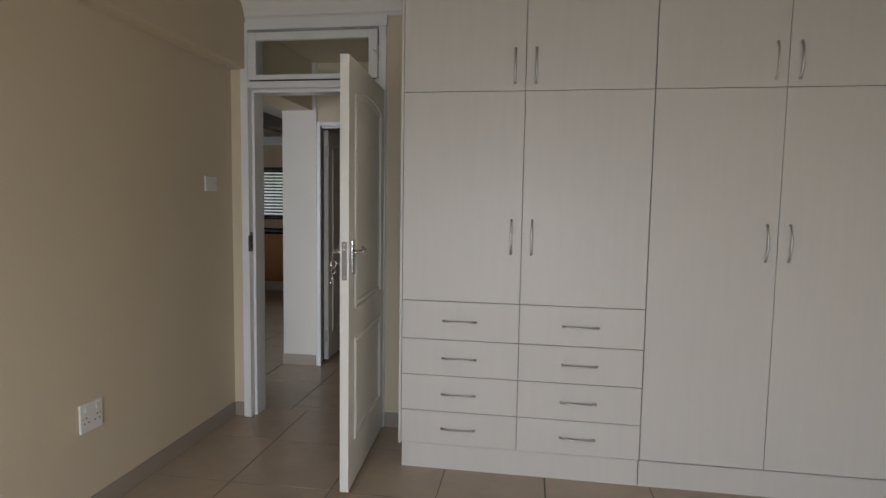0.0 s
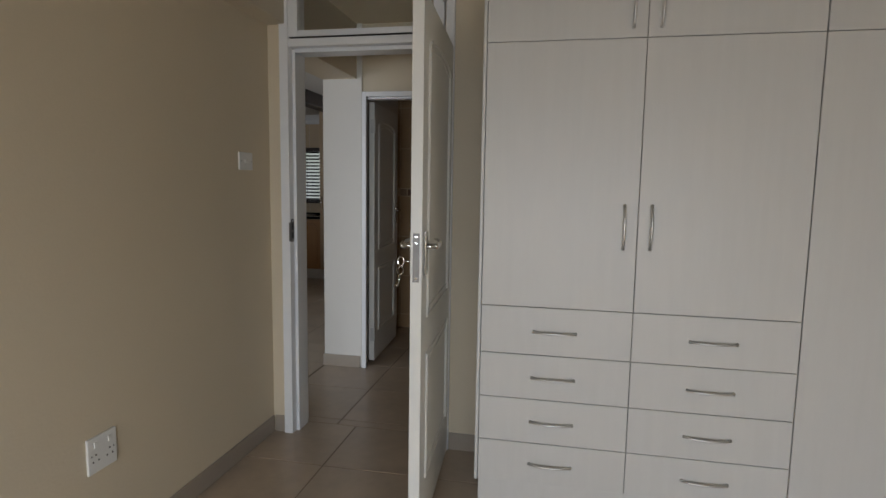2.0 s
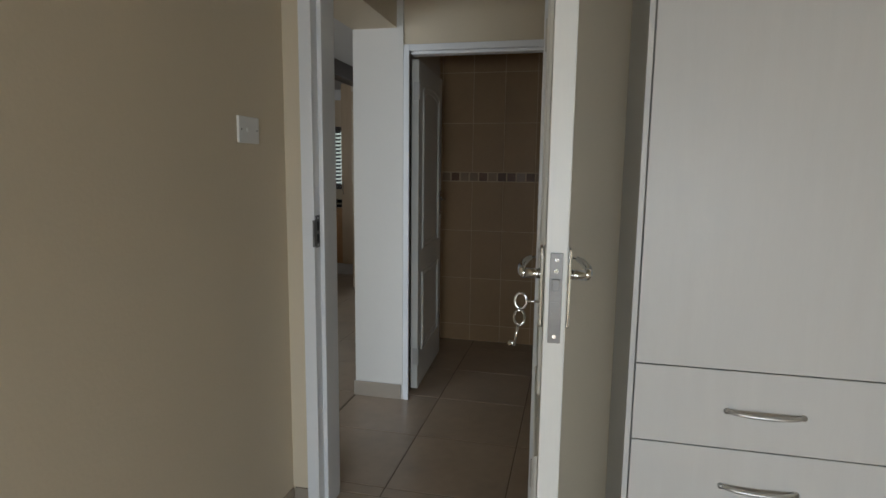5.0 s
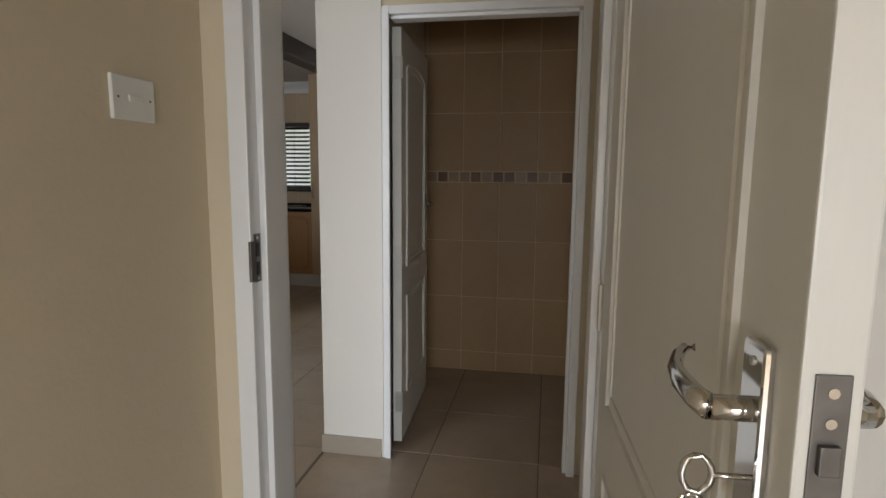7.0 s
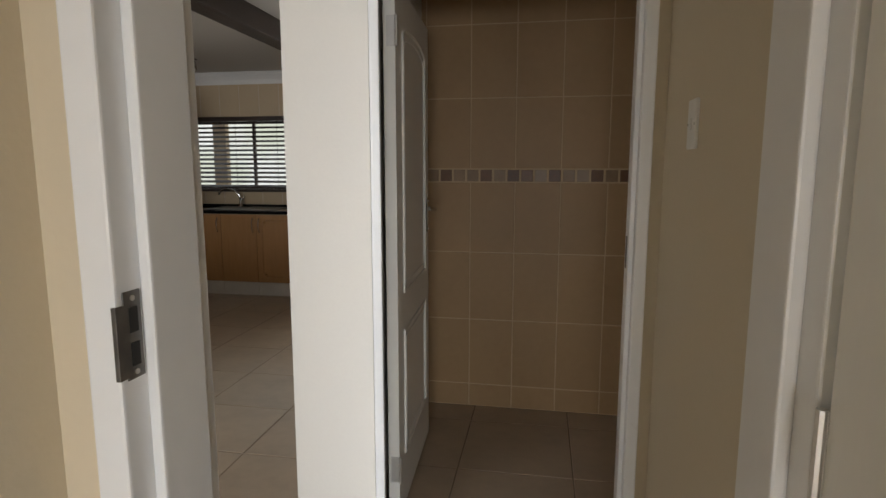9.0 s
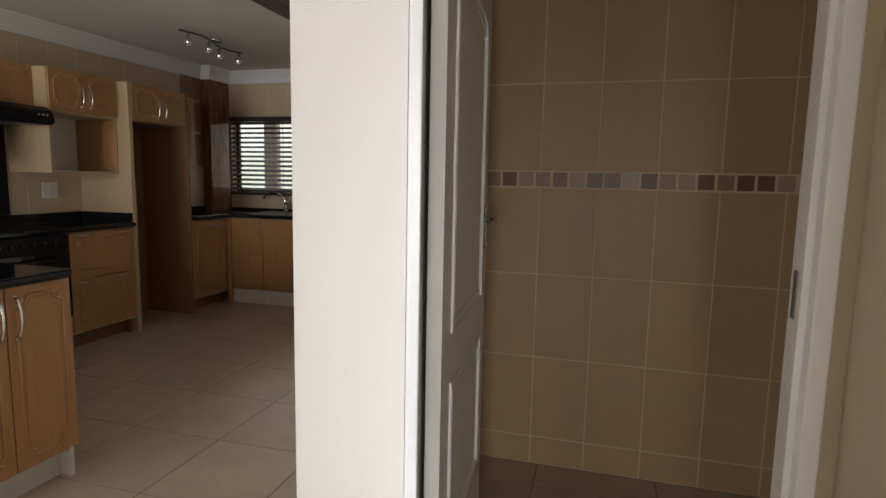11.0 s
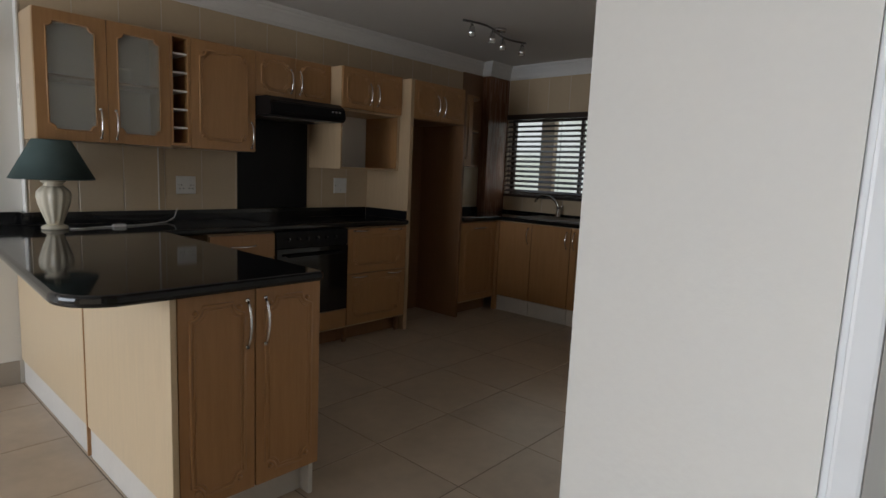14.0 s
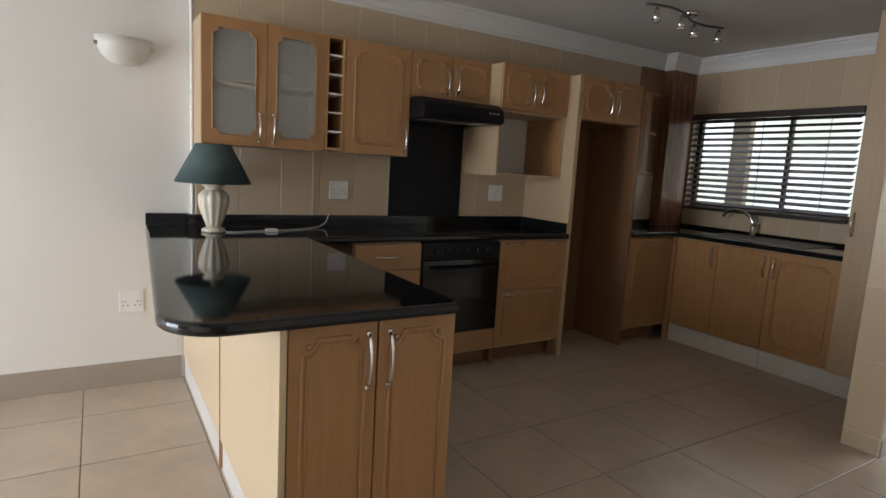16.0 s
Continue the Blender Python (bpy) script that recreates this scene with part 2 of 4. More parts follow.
def prism(points, z0, z1, bevel=0.0, bm=None):
    """An upright body over a floor outline."""
    tmp = bmesh.new()
    face = tmp.faces.new([tmp.verts.new((x, y, z0)) for x, y in points])
    up = bmesh.ops.extrude_face_region(tmp, geom=[face])
    bmesh.ops.translate(tmp, verts=[v for v in up["geom"] if isinstance(v, bmesh.types.BMVert)], vec=(0, 0, z1 - z0))
    bmesh.ops.recalc_face_normals(tmp, faces=tmp.faces)
    if bevel:
        es = [e for e in tmp.edges if abs(e.verts[0].co.z - e.verts[1].co.z) < 1e-6]
        bmesh.ops.bevel(tmp, geom=es, offset=bevel, segments=3, affect="EDGES", profile=0.5)
    return join(bm if bm is not None else bmesh.new(), tmp)


def wall(name, label, x0, x1, y0, y1, z0, z1, material, holes=()):
    """A wall with thickness; holes: (a0, a1, z0, z1) along its longer side, right through it."""
    along = "x" if x1 - x0 > y1 - y0 else "y"
    lo, hi = (x0, x1) if along == "x" else (y0, y1)
    cu = sorted({lo, hi, *[h[0] for h in holes], *[h[1] for h in holes]})
    cz = sorted({z0, z1, *[h[2] for h in holes], *[h[3] for h in holes]})
    cu, cz = [c for c in cu if lo <= c <= hi], [c for c in cz if z0 <= c <= z1]

    def full(i, j):
        if not (0 <= i < len(cu) - 1 and 0 <= j < len(cz) - 1):
            return False
        u, z = (cu[i] + cu[i + 1]) / 2, (cz[j] + cz[j + 1]) / 2
        return not any(h[0] < u < h[1] and h[2] < z < h[3] for h in holes)

    bm = bmesh.new()
    t0, t1 = (y0, y1) if along == "x" else (x0, x1)

    def p(u, t, z):
        return bm.verts.new((u, t, z) if along == "x" else (t, u, z))

    for i in range(len(cu) - 1):
        for j in range(len(cz) - 1):
            if not full(i, j):
                continue
            a, b, c, d = cu[i], cu[i + 1], cz[j], cz[j + 1]
            bm.faces.new((p(a, t0, c), p(b, t0, c), p(b, t0, d), p(a, t0, d)))
            bm.faces.new((p(a, t1, c), p(b, t1, c), p(b, t1, d), p(a, t1, d)))
            for near, (q, r) in ((full(i - 1, j), ((a, c), (a, d))), (full(i + 1, j), ((b, c), (b, d))),
                                 (full(i, j - 1), ((a, c), (b, c))), (full(i, j + 1), ((a, d), (b, d)))):
                if not near:
                    bm.faces.new((p(q[0], t0, q[1]), p(r[0], t0, r[1]), p(r[0], t1, r[1]), p(q[0], t1, q[1])))
    bmesh.ops.remove_doubles(bm, verts=bm.verts, dist=1e-5)
    bmesh.ops.recalc_face_normals(bm, faces=bm.faces)
    ob = part(name, bm, material)
    return tagged(ob, label, "wall", kind="structure")


def slab(name, label, category, material, *b, bevel=0.0):
    return tagged(part(name, box(*b, bevel=bevel), material), label, category, kind="structure")


PIECES = {}


def piece(name, parent, at, size, material, chamfer=0.0015):
    """One tile, proud of its bed: at is its centre, size its full width, depth and height; alike tiles share a mesh."""
    key = (round(size[0], 3), round(size[1], 3), round(size[2], 3), material.name)
    if key not in PIECES:
        bm = bmesh.new()
        thin = min(range(3), key=lambda i: size[i])
        bmesh.ops.create_cube(bm, size=1.0)
        for v in bm.verts:
            v.co = Vector([v.co[i] * size[i] for i in range(3)])
        es = [e for e in bm.edges if abs(e.verts[0].co[thin] - e.verts[1].co[thin]) < 1e-6]
        bmesh.ops.bevel(bm, geom=es, offset=chamfer, segments=1, affect="EDGES")
        me = bpy.data.meshes.new(name)
        bm.to_mesh(me)
        bm.free()
        me.materials.append(material)
        PIECES[key] = me
    ob = new(name, PIECES[key])
    ob.parent = parent
    ob.location = Vector(at) - ORIGIN.get(parent, Vector((0, 0, 0)))
    return ob


# ---------------------------------------------------------------- the large structure
XW, YD = -1.525, 3.458           # bedroom's west wall, bedroom's door wall
wall("wall_bedroom_west", "cream painted bedroom wall with a switch and socket", -1.72, XW, -1.7, 3.632, 0, 2.6, CREAM)
wall("wall_bedroom_north", "cream painted wall with the bedroom doorway", XW, 2.2, YD, 3.632, 0, 2.6, CREAM, [(-1.452, -0.535, 0, 2.46)])
wall("wall_bedroom_east", "plain cream bedroom wall", 2.2, 2.3, -1.7, 3.632, 0, 2.6, CREAM)
wall("wall_bedroom_south", "cream bedroom wall with a window opening", XW, 2.2, -1.7, -1.6, 0, 2.6, CREAM, [(-1.1, 1.3, 0.5, 1.7)])
wall("wall_living_south", "ivory living room wall with a wide opening", -5.3, -1.72, 0.28, 0.40, 0, 2.6, IVORY, [(-5.05, -2.75, 0.1, 2.1)])
wall("wall_living_west", "ivory painted wall above tiled skirting", -5.3, -5.17, 0.40, 4.69, 0, 2.6, IVORY)
kitchen_wall = wall("wall_kitchen_west", "beige tiled kitchen wall behind the units", -5.3, -5.1095, 4.69, 8.9, 0, 2.6, GROUTK)
window_wall = wall("wall_kitchen_north", "beige tiled wall with the kitchen window", -5.3, -1.717, 8.8995, 9.05, 0, 2.6, GROUTK, [(-4.98, -3.60, 1.09, 1.9), (-2.65, -1.85, 0, 2.1)])
wall("wall_end", "ivory painted wall end between hall and kitchen", -1.717, -1.4232, 4.608, 4.745, 0, 2.6, IVORY)
wall("wall_bathroom_west", "ivory painted wall between bathroom and kitchen", -1.717, -1.52, 4.745, 8.8995, 0, 2.6, IVORY)
wall("wall_hall_north", "cream wall with the bathroom doorway", -1.437, -0.2, 4.625, 4.745, 0, 2.6, CREAM, [(-1.425, -0.553, 0, 2.02)])
wall("wall_hall_east", "cream painted end wall of the hall", -0.51, -0.40, 3.632, 4.623, 0, 2.6, CREAM)
bath_wall = wall("wall_bathroom_north", "tan tiled bathroom wall with a mosaic band", -1.52, -0.2, 5.8805, 6.0, 0, 2.5, GROUTB)
wall("wall_bathroom_east", "tan tiled bathroom side wall", -0.24, -0.14, 4.745, 5.8805, 0, 2.5, BTILE)
slab("lintel", "cream beam across the opening to the kitchen", "beam", CREAM, -1.717, -1.46, 3.632, 4.608, 2.12, 2.6)
slab("wall_beam", "cream beam along the top of the bedroom wall", "beam", CREAM, XW, -1.42, -1.6, 3.458, 2.18, 2.6, bevel=0.008)
slab("ceiling_bedroom", "bedroom ceiling in cream darkened to cut bounced light", "ceiling", CEILB, -1.72, 2.3, -1.7, 3.66, 2.6, 2.7)
slab("ceiling_hall", "cream painted hall ceiling", "ceiling", CREAM, -1.46, -0.4, 3.632, 4.625, 2.5, 2.58)
slab("ceiling_kitchen", "white painted kitchen ceiling", "ceiling", CEIL, -5.3, -1.717, 0.28, 9.05, 2.4, 2.5)
slab("ceiling_bathroom", "white painted bathroom ceiling", "ceiling", CEIL, -1.52, -0.14, 4.745, 6.0, 2.4, 2.5)
slab("ceiling_beam", "dark brown wooden ceiling beam", "beam", BEAM, -2.91, -2.76, 0.40, 8.9, 2.25, 2.4, bevel=0.006)


def cornice(name, pts, top, size, inward, grow=(0, 0)):
    """A stepped cove moulding along a straight run from pts[0] to pts[1]; inward: the way into the room."""
    a, b, w = Vector(pts[0]), Vector(pts[1]), Vector(inward)
    prof = [(0.0, -size), (0.012, -size), (0.016, -size * 0.86), (0.022, -size * 0.84), (0.03, -size * 0.62), (0.05, -size * 0.38),
            (0.062, -size * 0.28), (0.066, -size * 0.17), (0.08, -size * 0.15), (0.09, -size * 0.05), (0.092, 0.0), (0.0, 0.0)]
    bm = bmesh.new()
    ends = []
    run = (b - a).normalized()
    for p, k in ((a, -grow[0]), (b, grow[1])):
        ends.append([bm.verts.new((p.x + (w.x + k * run.x) * d, p.y + (w.y + k * run.y) * d, top + h)) for d, h in prof])
    n = len(prof)
    for i in range(n):
        bm.faces.new((ends[0][i], ends[0][(i + 1) % n], ends[1][(i + 1) % n], ends[1][i]))
    bm.faces.new(ends[0])
    bm.faces.new(ends[1][::-1])
    bmesh.ops.recalc_face_normals(bm, faces=bm.faces)
    return tagged(part(name, bm, CORN), "white moulded plaster cornice", "cornice", kind="structure")


cornice("cornice_bedroom", ((-1.42, 3.457), (2.2, 3.457)), 2.599, 0.13, (0, -1))
cornice("cornice_kitchen_west", ((-5.109, 4.69), (-5.109, 8.57)), 2.399, 0.125, (1, 0))
cornice("cornice_kitchen_north", ((-5.0, 8.899), (-2.91, 8.899)), 2.399, 0.125, (0, -1))
cornice("cornice_pillar_front", ((-5.109, 8.569), (-4.999, 8.569)), 2.3995, 0.125, (0, -1), (0, 1))
cornice("cornice_pillar_side", ((-4.999, 8.569), (-4.999, 8.90)), 2.3995, 0.125, (1, 0), (1, 0))

# tiled floor: a bed of dark grout with square tiles on it
floor = slab("floor", "dark grout bed under the floor tiles", "floor", GROUT, -5.3, 2.3, -1.7, 9.05, -0.1, -0.002)


def tiles_floor(x0, x1, y0, y1, ox, oy, px=0.511, py=0.5, gap=0.005):
    i0, i1 = math.floor((x0 - ox) / px), math.ceil((x1 - ox) / px)
    j0, j1 = math.floor((y0 - oy) / py), math.ceil((y1 - oy) / py)
    for i in range(i0, i1):
        for j in range(j0, j1):
            a, b = max(ox + i * px, x0) + gap / 2, min(ox + (i + 1) * px, x1) - gap / 2
            c, d = max(oy + j * py, y0) + gap / 2, min(oy + (j + 1) * py, y1) - gap / 2
            if b - a > 0.01 and d - c > 0.01:
                t = piece("floor_tile", floor, ((a + b) / 2, (c + d) / 2, -0.004), (b - a, d - c, 0.008), FLOOR)
                t.rotation_euler = (random.uniform(-0.0012, 0.0012), random.uniform(-0.0012, 0.0012), 0)


def skirting(name, x0, x1, y0, y1, h=0.09):
    t = slab(name, "grey beige tile skirting", "skirting", SKIRT, x0, x1, y0, y1, 0, h, bevel=0.002)
    return t


skirting("baseboard_bedroom_west", XW, XW + 0.009, -1.6, 3.448)
skirting("baseboard_nib", XW + 0.01, -1.453, 3.449, 3.458)
skirting("baseboard_door_side", -0.533, -0.329, 3.449, 3.458)
skirting("baseboard_wall_end", -1.726, -1.432, 4.599, 4.608)
skirting("baseboard_wall_end_side", -1.726, -1.717, 4.608, 8.9)
skirting("baseboard_hall", -0.519, -0.51, 3.645, 4.62)
skirting("baseboard_living", -5.17, -5.161, 0.41, 4.63, 0.135)

# ---------------------------------------------------------------- doors and their frames


def handle_bow(m, length, out=0.032, r=0.0048, flat=1.0):
    """A bowed pull, along local z, standing off local -y."""
    pts = []
    for i in range(13):
        u = i / 12
        pts.append((0, -out * math.sin(math.pi * min(max(u, 0.0), 1.0)) ** 0.55, (u - 0.5) * length))
    bm = tube(pts, r, 8, m=m, flat=flat)
    for s in (-0.5, 0.5):
        tube([(0, 0.0, s * length), (0, -0.006, s * length)], 0.0075, 10, bm=bm, m=m)
    return bm


def ridge(loop, r, m, bm):
    return tube(loop, r, 6, bm=bm, closed=True, m=m)


def rounded_top(x0, x1, z0, z1, rise=0.05, n=10):
    """A panel outline with a low arched top."""
    pts = [(x0, 0, z0), (x1, 0, z0), (x1, 0, z1 - rise)]
    for i in range(1, n):
        a = math.pi * i / n
        pts.append(((x0 + x1) / 2 + (x1 - x0) / 2 * math.cos(a), 0, z1 - rise + rise * math.sin(a)))
    pts.append((x0, 0, z1 - rise))
    return pts


def lever_set(parent, m, side, key=False):
    """Back plate, lever and keyhole on one face; local -y out of the face, local x towards the hinge."""
    plate = part("back_plate", box(-0.021, 0.021, -0.009, 0, -0.105, 0.055, 0.004, m=m), CHROME, parent, "chrome back plate")
    bm = tube([(0, 0, 0), (0, -0.038, 0)], 0.0105, 12, m=m)
    pts = [(0, -0.04, 0.0), (0.02, -0.045, 0.001), (0.05, -0.047, 0.003), (0.075, -0.045, 0.006), (0.095, -0.038, 0.011), (0.107, -0.028, 0.016), (0.105, -0.019, 0.017)]
    tube(pts, [0.0115, 0.0115, 0.011, 0.0095, 0.008, 0.006, 0.004], 12, bm=bm, m=m, flat=0.75)
    part("lever", bm, CHROME, plate, "chrome lever", True)
    bm = tube([(0, -0.0088, 0.04), (0, -0.0105, 0.04)], 0.004, 10, m=m)
    tube([(0, -0.0088, -0.092), (0, -0.0105, -0.092)], 0.004, 10, bm=bm, m=m)
    part("screw", bm, STEEL, plate)
    if key:
        bm = tube([(0, -0.009, -0.058), (0, -0.034, -0.058)], 0.0026, 8, m=m)
        tube([(0.0, -0.045 + 0.012 * math.cos(a), -0.058 + 0.016 * math.sin(a)) for a in [2 * math.pi * i / 14 for i in range(14)]], 0.003, 6, bm=bm, closed=True, m=m)
        part("key", bm, CHROME, parent, "chrome key in the lock", True)
        bm = tube([(0.006 * math.sin(a), -0.047 + 0.011 * math.cos(a), -0.092 + 0.014 * math.sin(a)) for a in [2 * math.pi * i / 14 for i in range(14)]], 0.0028, 6, bm=bmesh.new(), closed=True, m=m)
        tube([(0, -0.049, -0.106), (0.0, -0.056, -0.152)], 0.0026, 8, bm=bm, m=m)
        box(-0.0015, 0.0015, -0.068, -0.054, -0.153, -0.142, bm=bm, m=m)
        part("spare_key", bm, CHROME, parent, "spare key hanging from the first", True)
    return plate


def panel_door(name, m, w, h, label, hinge_z, key):
    """A painted two-panel door leaf: local x from the hinge, local y through its thickness (0 to 0.042), z up."""
    t = 0.042
    ob = thing(name, m.translation, label, "door")
    ob.matrix_world = m
    ORIGIN[ob] = Vector((0, 0, 0))
    bm = box(0, w, 0, t, 0.022, h, 0.0025)
    for y in (0.0, t):
        for loop in (rounded_top(0.115, w - 0.115, 0.88, h - 0.12), [(0.115, 0, 0.24), (w - 0.115, 0, 0.24), (w - 0.115, 0, 0.73), (0.115, 0, 0.73)]):
            ridge([(a, y, c) for a, _, c in loop], 0.007, None, bm)
            cx = sum(q[0] for q in loop) / len(loop)
            cz = (min(q[2] for q in loop) + max(q[2] for q in loop)) / 2
            ridge([(a + (0.03 if a < cx else -0.03), y, c + (0.03 if c < cz else -0.03)) for a, _, c in loop], 0.004, None, bm)
    leaf = part("leaf", bm, LEAF, ob)
    zl = 1.152
    lever_set(ob, pose(w - 0.055, 0, zl, 0, 0, 0) @ Matrix.Diagonal((-1, 1, 1, 1)), -1, key)
    lever_set(ob, pose(w - 0.055, t, zl, 0, 0, 180), 1, False)
    lock = part("lock_plate", box(w, w + 0.002, 0.009, t - 0.009, zl - 0.125, zl + 0.05, 0.0008), DARKST, ob, "nickel mortice lock face")
    bm = box(w + 0.0015, w + 0.007, 0.014, t - 0.014, zl - 0.022, zl + 0.0, 0.001)
    part("latch_bolt", bm, DARKST, lock)
    part("bolt_slot", box(w + 0.0015, w + 0.0028, 0.014, t - 0.014, zl - 0.075, zl - 0.045), DARKST, lock)
    for z in (zl + 0.037, zl - 0.112, zl + 0.015):
        part("screw", tube([(w + 0.001, t / 2, z), (w + 0.003, t / 2, z)], 0.004, 8), CHROME, lock)
    for z in hinge_z:
        bm = tube([(-0.006, -0.004, z - 0.05), (-0.006, -0.004, z + 0.05)], 0.006, 8)
        box(-0.003, 0.0, 0.0, 0.03, z - 0.05, z + 0.05, bm=bm)
        part("hinge", bm, STEEL, ob, "steel butt hinge")
    return ob


# bedroom frame with its transom light
f1 = thing("door_frame", (-1.0, 3.6, 0), "white painted bedroom door frame with a transom light", "door frame", kind="structure")
bm = box(-1.452, -1.403, 3.435, 3.640, 0, 2.46, 0.004)
box(-1.403, -1.385, 3.482, 3.594, 0, 2.06, 0.004, bm)
part("jamb", bm, GLOSS, f1)
bm = box(-0.578, -0.535, 3.435, 3.640, 0, 2.46, 0.004)
box(-0.597, -0.578, 3.482, 3.594, 0, 2.045, 0.004, bm)
part("jamb", bm, GLOSS, f1)
bm = box(-1.403, -0.578, 3.437, 3.638, 2.065, 2.105, 0.004)
box(-1.385, -0.597, 3.482, 3.594, 2.045, 2.065, 0.003, bm)
part("transom_bar", bm, GLOSS, f1)
part("head", box(-1.403, -0.578, 3.437, 3.638, 2.41, 2.46, 0.004), GLOSS, f1)
part("head_capping", box(-1.40, -0.525, 3.415, 3.434, 2.405, 2.468, 0.004), GLOSS, f1)
bm = box(-1.398, -1.345, 3.428, 3.463, 2.112, 2.392, 0.004)
box(-0.64, -0.585, 3.428, 3.463, 2.112, 2.392, 0.004, bm)
box(-1.345, -0.64, 3.429, 3.462, 2.112, 2.142, 0.004, bm)
box(-1.345, -0.64, 3.429, 3.462, 2.345, 2.392, 0.004, bm)
sash = part("transom_sash", bm, GLOSS, f1)
pane = part("pane", box(-1.348, -0.637, 3.443, 3.448, 2.138, 2.35), GLASS, sash)
pane.visible_shadow = False
# Solid dark strip painted as the shade between sash and transom bar.
part("sash_gap", box(-1.39, -0.60, 3.433, 3.453, 2.1065, 2.1108), VOID, f1)
bm = tube([(-0.585, 3.423, 2.25), (-0.585, 3.403, 2.25)], 0.008, 10)
tube([(-0.60, 3.405, 2.265), (-0.57, 3.405, 2.24)], 0.005, 8, bm=bm)
part("sash_catch", bm, STEEL, f1, "small metal sash catch")
bm = box(-1.4032, -1.4005, 3.446, 3.478, 1.062, 1.182, 0.001)
box(-1.4075, -1.4005, 3.431, 3.448, 1.066, 1.165, 0.001, bm)
strike = part("strike_plate", bm, DARKST, f1, "dark metal strike plate")
bm = box(-1.4012, -1.3995, 3.454, 3.47, 1.080, 1.112)
box(-1.4012, -1.3995, 3.454, 3.47, 1.126, 1.160, bm=bm)
part("strike_slot", bm, VOID, strike)
bm = tube([(-1.4012, 3.462, 1.071), (-1.399, 3.462, 1.071)], 0.004, 8)
tube([(-1.4012, 3.462, 1.172), (-1.399, 3.462, 1.172)], 0.004, 8, bm=bm)
part("screw", bm, STEEL, strike)

panel_door("bedroom_door", Matrix.Translation((-0.577, 3.41, 0)) @ Matrix.Rotation(radians(-86.3), 4, "Z"), 0.815, 2.035,
           "white painted panelled bedroom door standing open with keys in its lock", (0.30, 1.05, 1.78), True)

# bathroom frame and door
f2 = thing("door_frame", (-1.0, 4.69, 0), "white painted steel bathroom door frame", "door frame", kind="structure")
bm = box(-1.415, -1.387, 4.600, 4.616, 0, 2.03, 0.004)
box(-1.4228, -1.4165, 4.63, 4.70, 0, 2.03, 0.001, bm)
box(-1.4228, -1.405, 4.612, 4.64, 0, 2.03, 0.001, bm)
part("jamb", bm, GLOSS, f2)
bm = box(-0.585, -0.548, 4.600, 4.752, 0, 2.03, 0.004)
box(-0.600, -0.585, 4.63, 4.70, 0, 1.985, 0.003, bm)
part("jamb", bm, GLOSS, f2)
bm = box(-1.387, -0.585, 4.601, 4.751, 1.995, 2.029, 0.004)
box(-1.386, -0.600, 4.63, 4.70, 1.98, 1.995, 0.003, bm)
part("head", bm, GLOSS, f2)
part("strike_plate", box(-0.6025, -0.5995, 4.655, 4.675, 1.03, 1.13, 0.001), DARKST, f2, "dark strike plate")
panel_door("bathroom_door", Matrix.Translation((-1.368, 4.737, 0)) @ Matrix.Rotation(radians(93), 4, "Z"), 0.745, 1.975,
           "white painted panelled bathroom door standing open inwards", (0.225, 1.80), False)

# ---------------------------------------------------------------- bedroom: switch, socket, wardrobes


def wall_plate(name, label, m, w, h, rockers, holes=(), group=""):
    """A square electrical plate; local -y out of the wall."""
    at = m.translation.copy()
    ob = thing(name, at, label, "socket" if holes else "switch", group)
    part("plate", box(-w / 2, w / 2, -0.009, 0, -h / 2, h / 2, 0.003, m=m), PLAST, ob)
    for x, z, a, b in rockers:
        part("rocker", box(x - a / 2, x + a / 2, -0.0125, -0.009, z - b / 2, z + b / 2, 0.0012, m=m), PLAST, ob)
    for x, z in holes:
        part("pin_hole", tube([(x, -0.0088, z), (x, -0.0096, z)], 0.0035, 8, m=m), VOID, ob)
    for x in (-w * 0.38, w * 0.38):
        part("screw", tube([(x, -0.0088, 0), (x, -0.0098, 0)], 0.0028, 8, m=m), DARKST, ob)
    return ob


WESTWALL = pose(0, 0, 0, 0, 0, 90)
wall_plate("light_switch", "white plastic single light switch on the cream wall", pose(XW, 3.211, 1.475) @ WESTWALL, 0.118, 0.085, [(0, 0, 0.034, 0.012)])
pins = [(-0.03, 0.0), (0.03, 0.0), (-0.042, -0.022), (-0.018, -0.022), (0.018, -0.022), (0.042, -0.022)]
wall_plate("wall_socket", "white plastic double socket low on the cream wall", pose(XW, 2.252, 0.448) @ WESTWALL, 0.125, 0.125,
           [(-0.03, 0.035, 0.014, 0.02), (0.03, 0.035, 0.014, 0.02)], pins, "sockets")


wall_plate("light_switch", "white plastic light switch on the hall's end wall", pose(-0.51, 4.285, 1.448, 0, 0, -90), 0.075, 0.118, [(0, 0, 0.012, 0.03)])


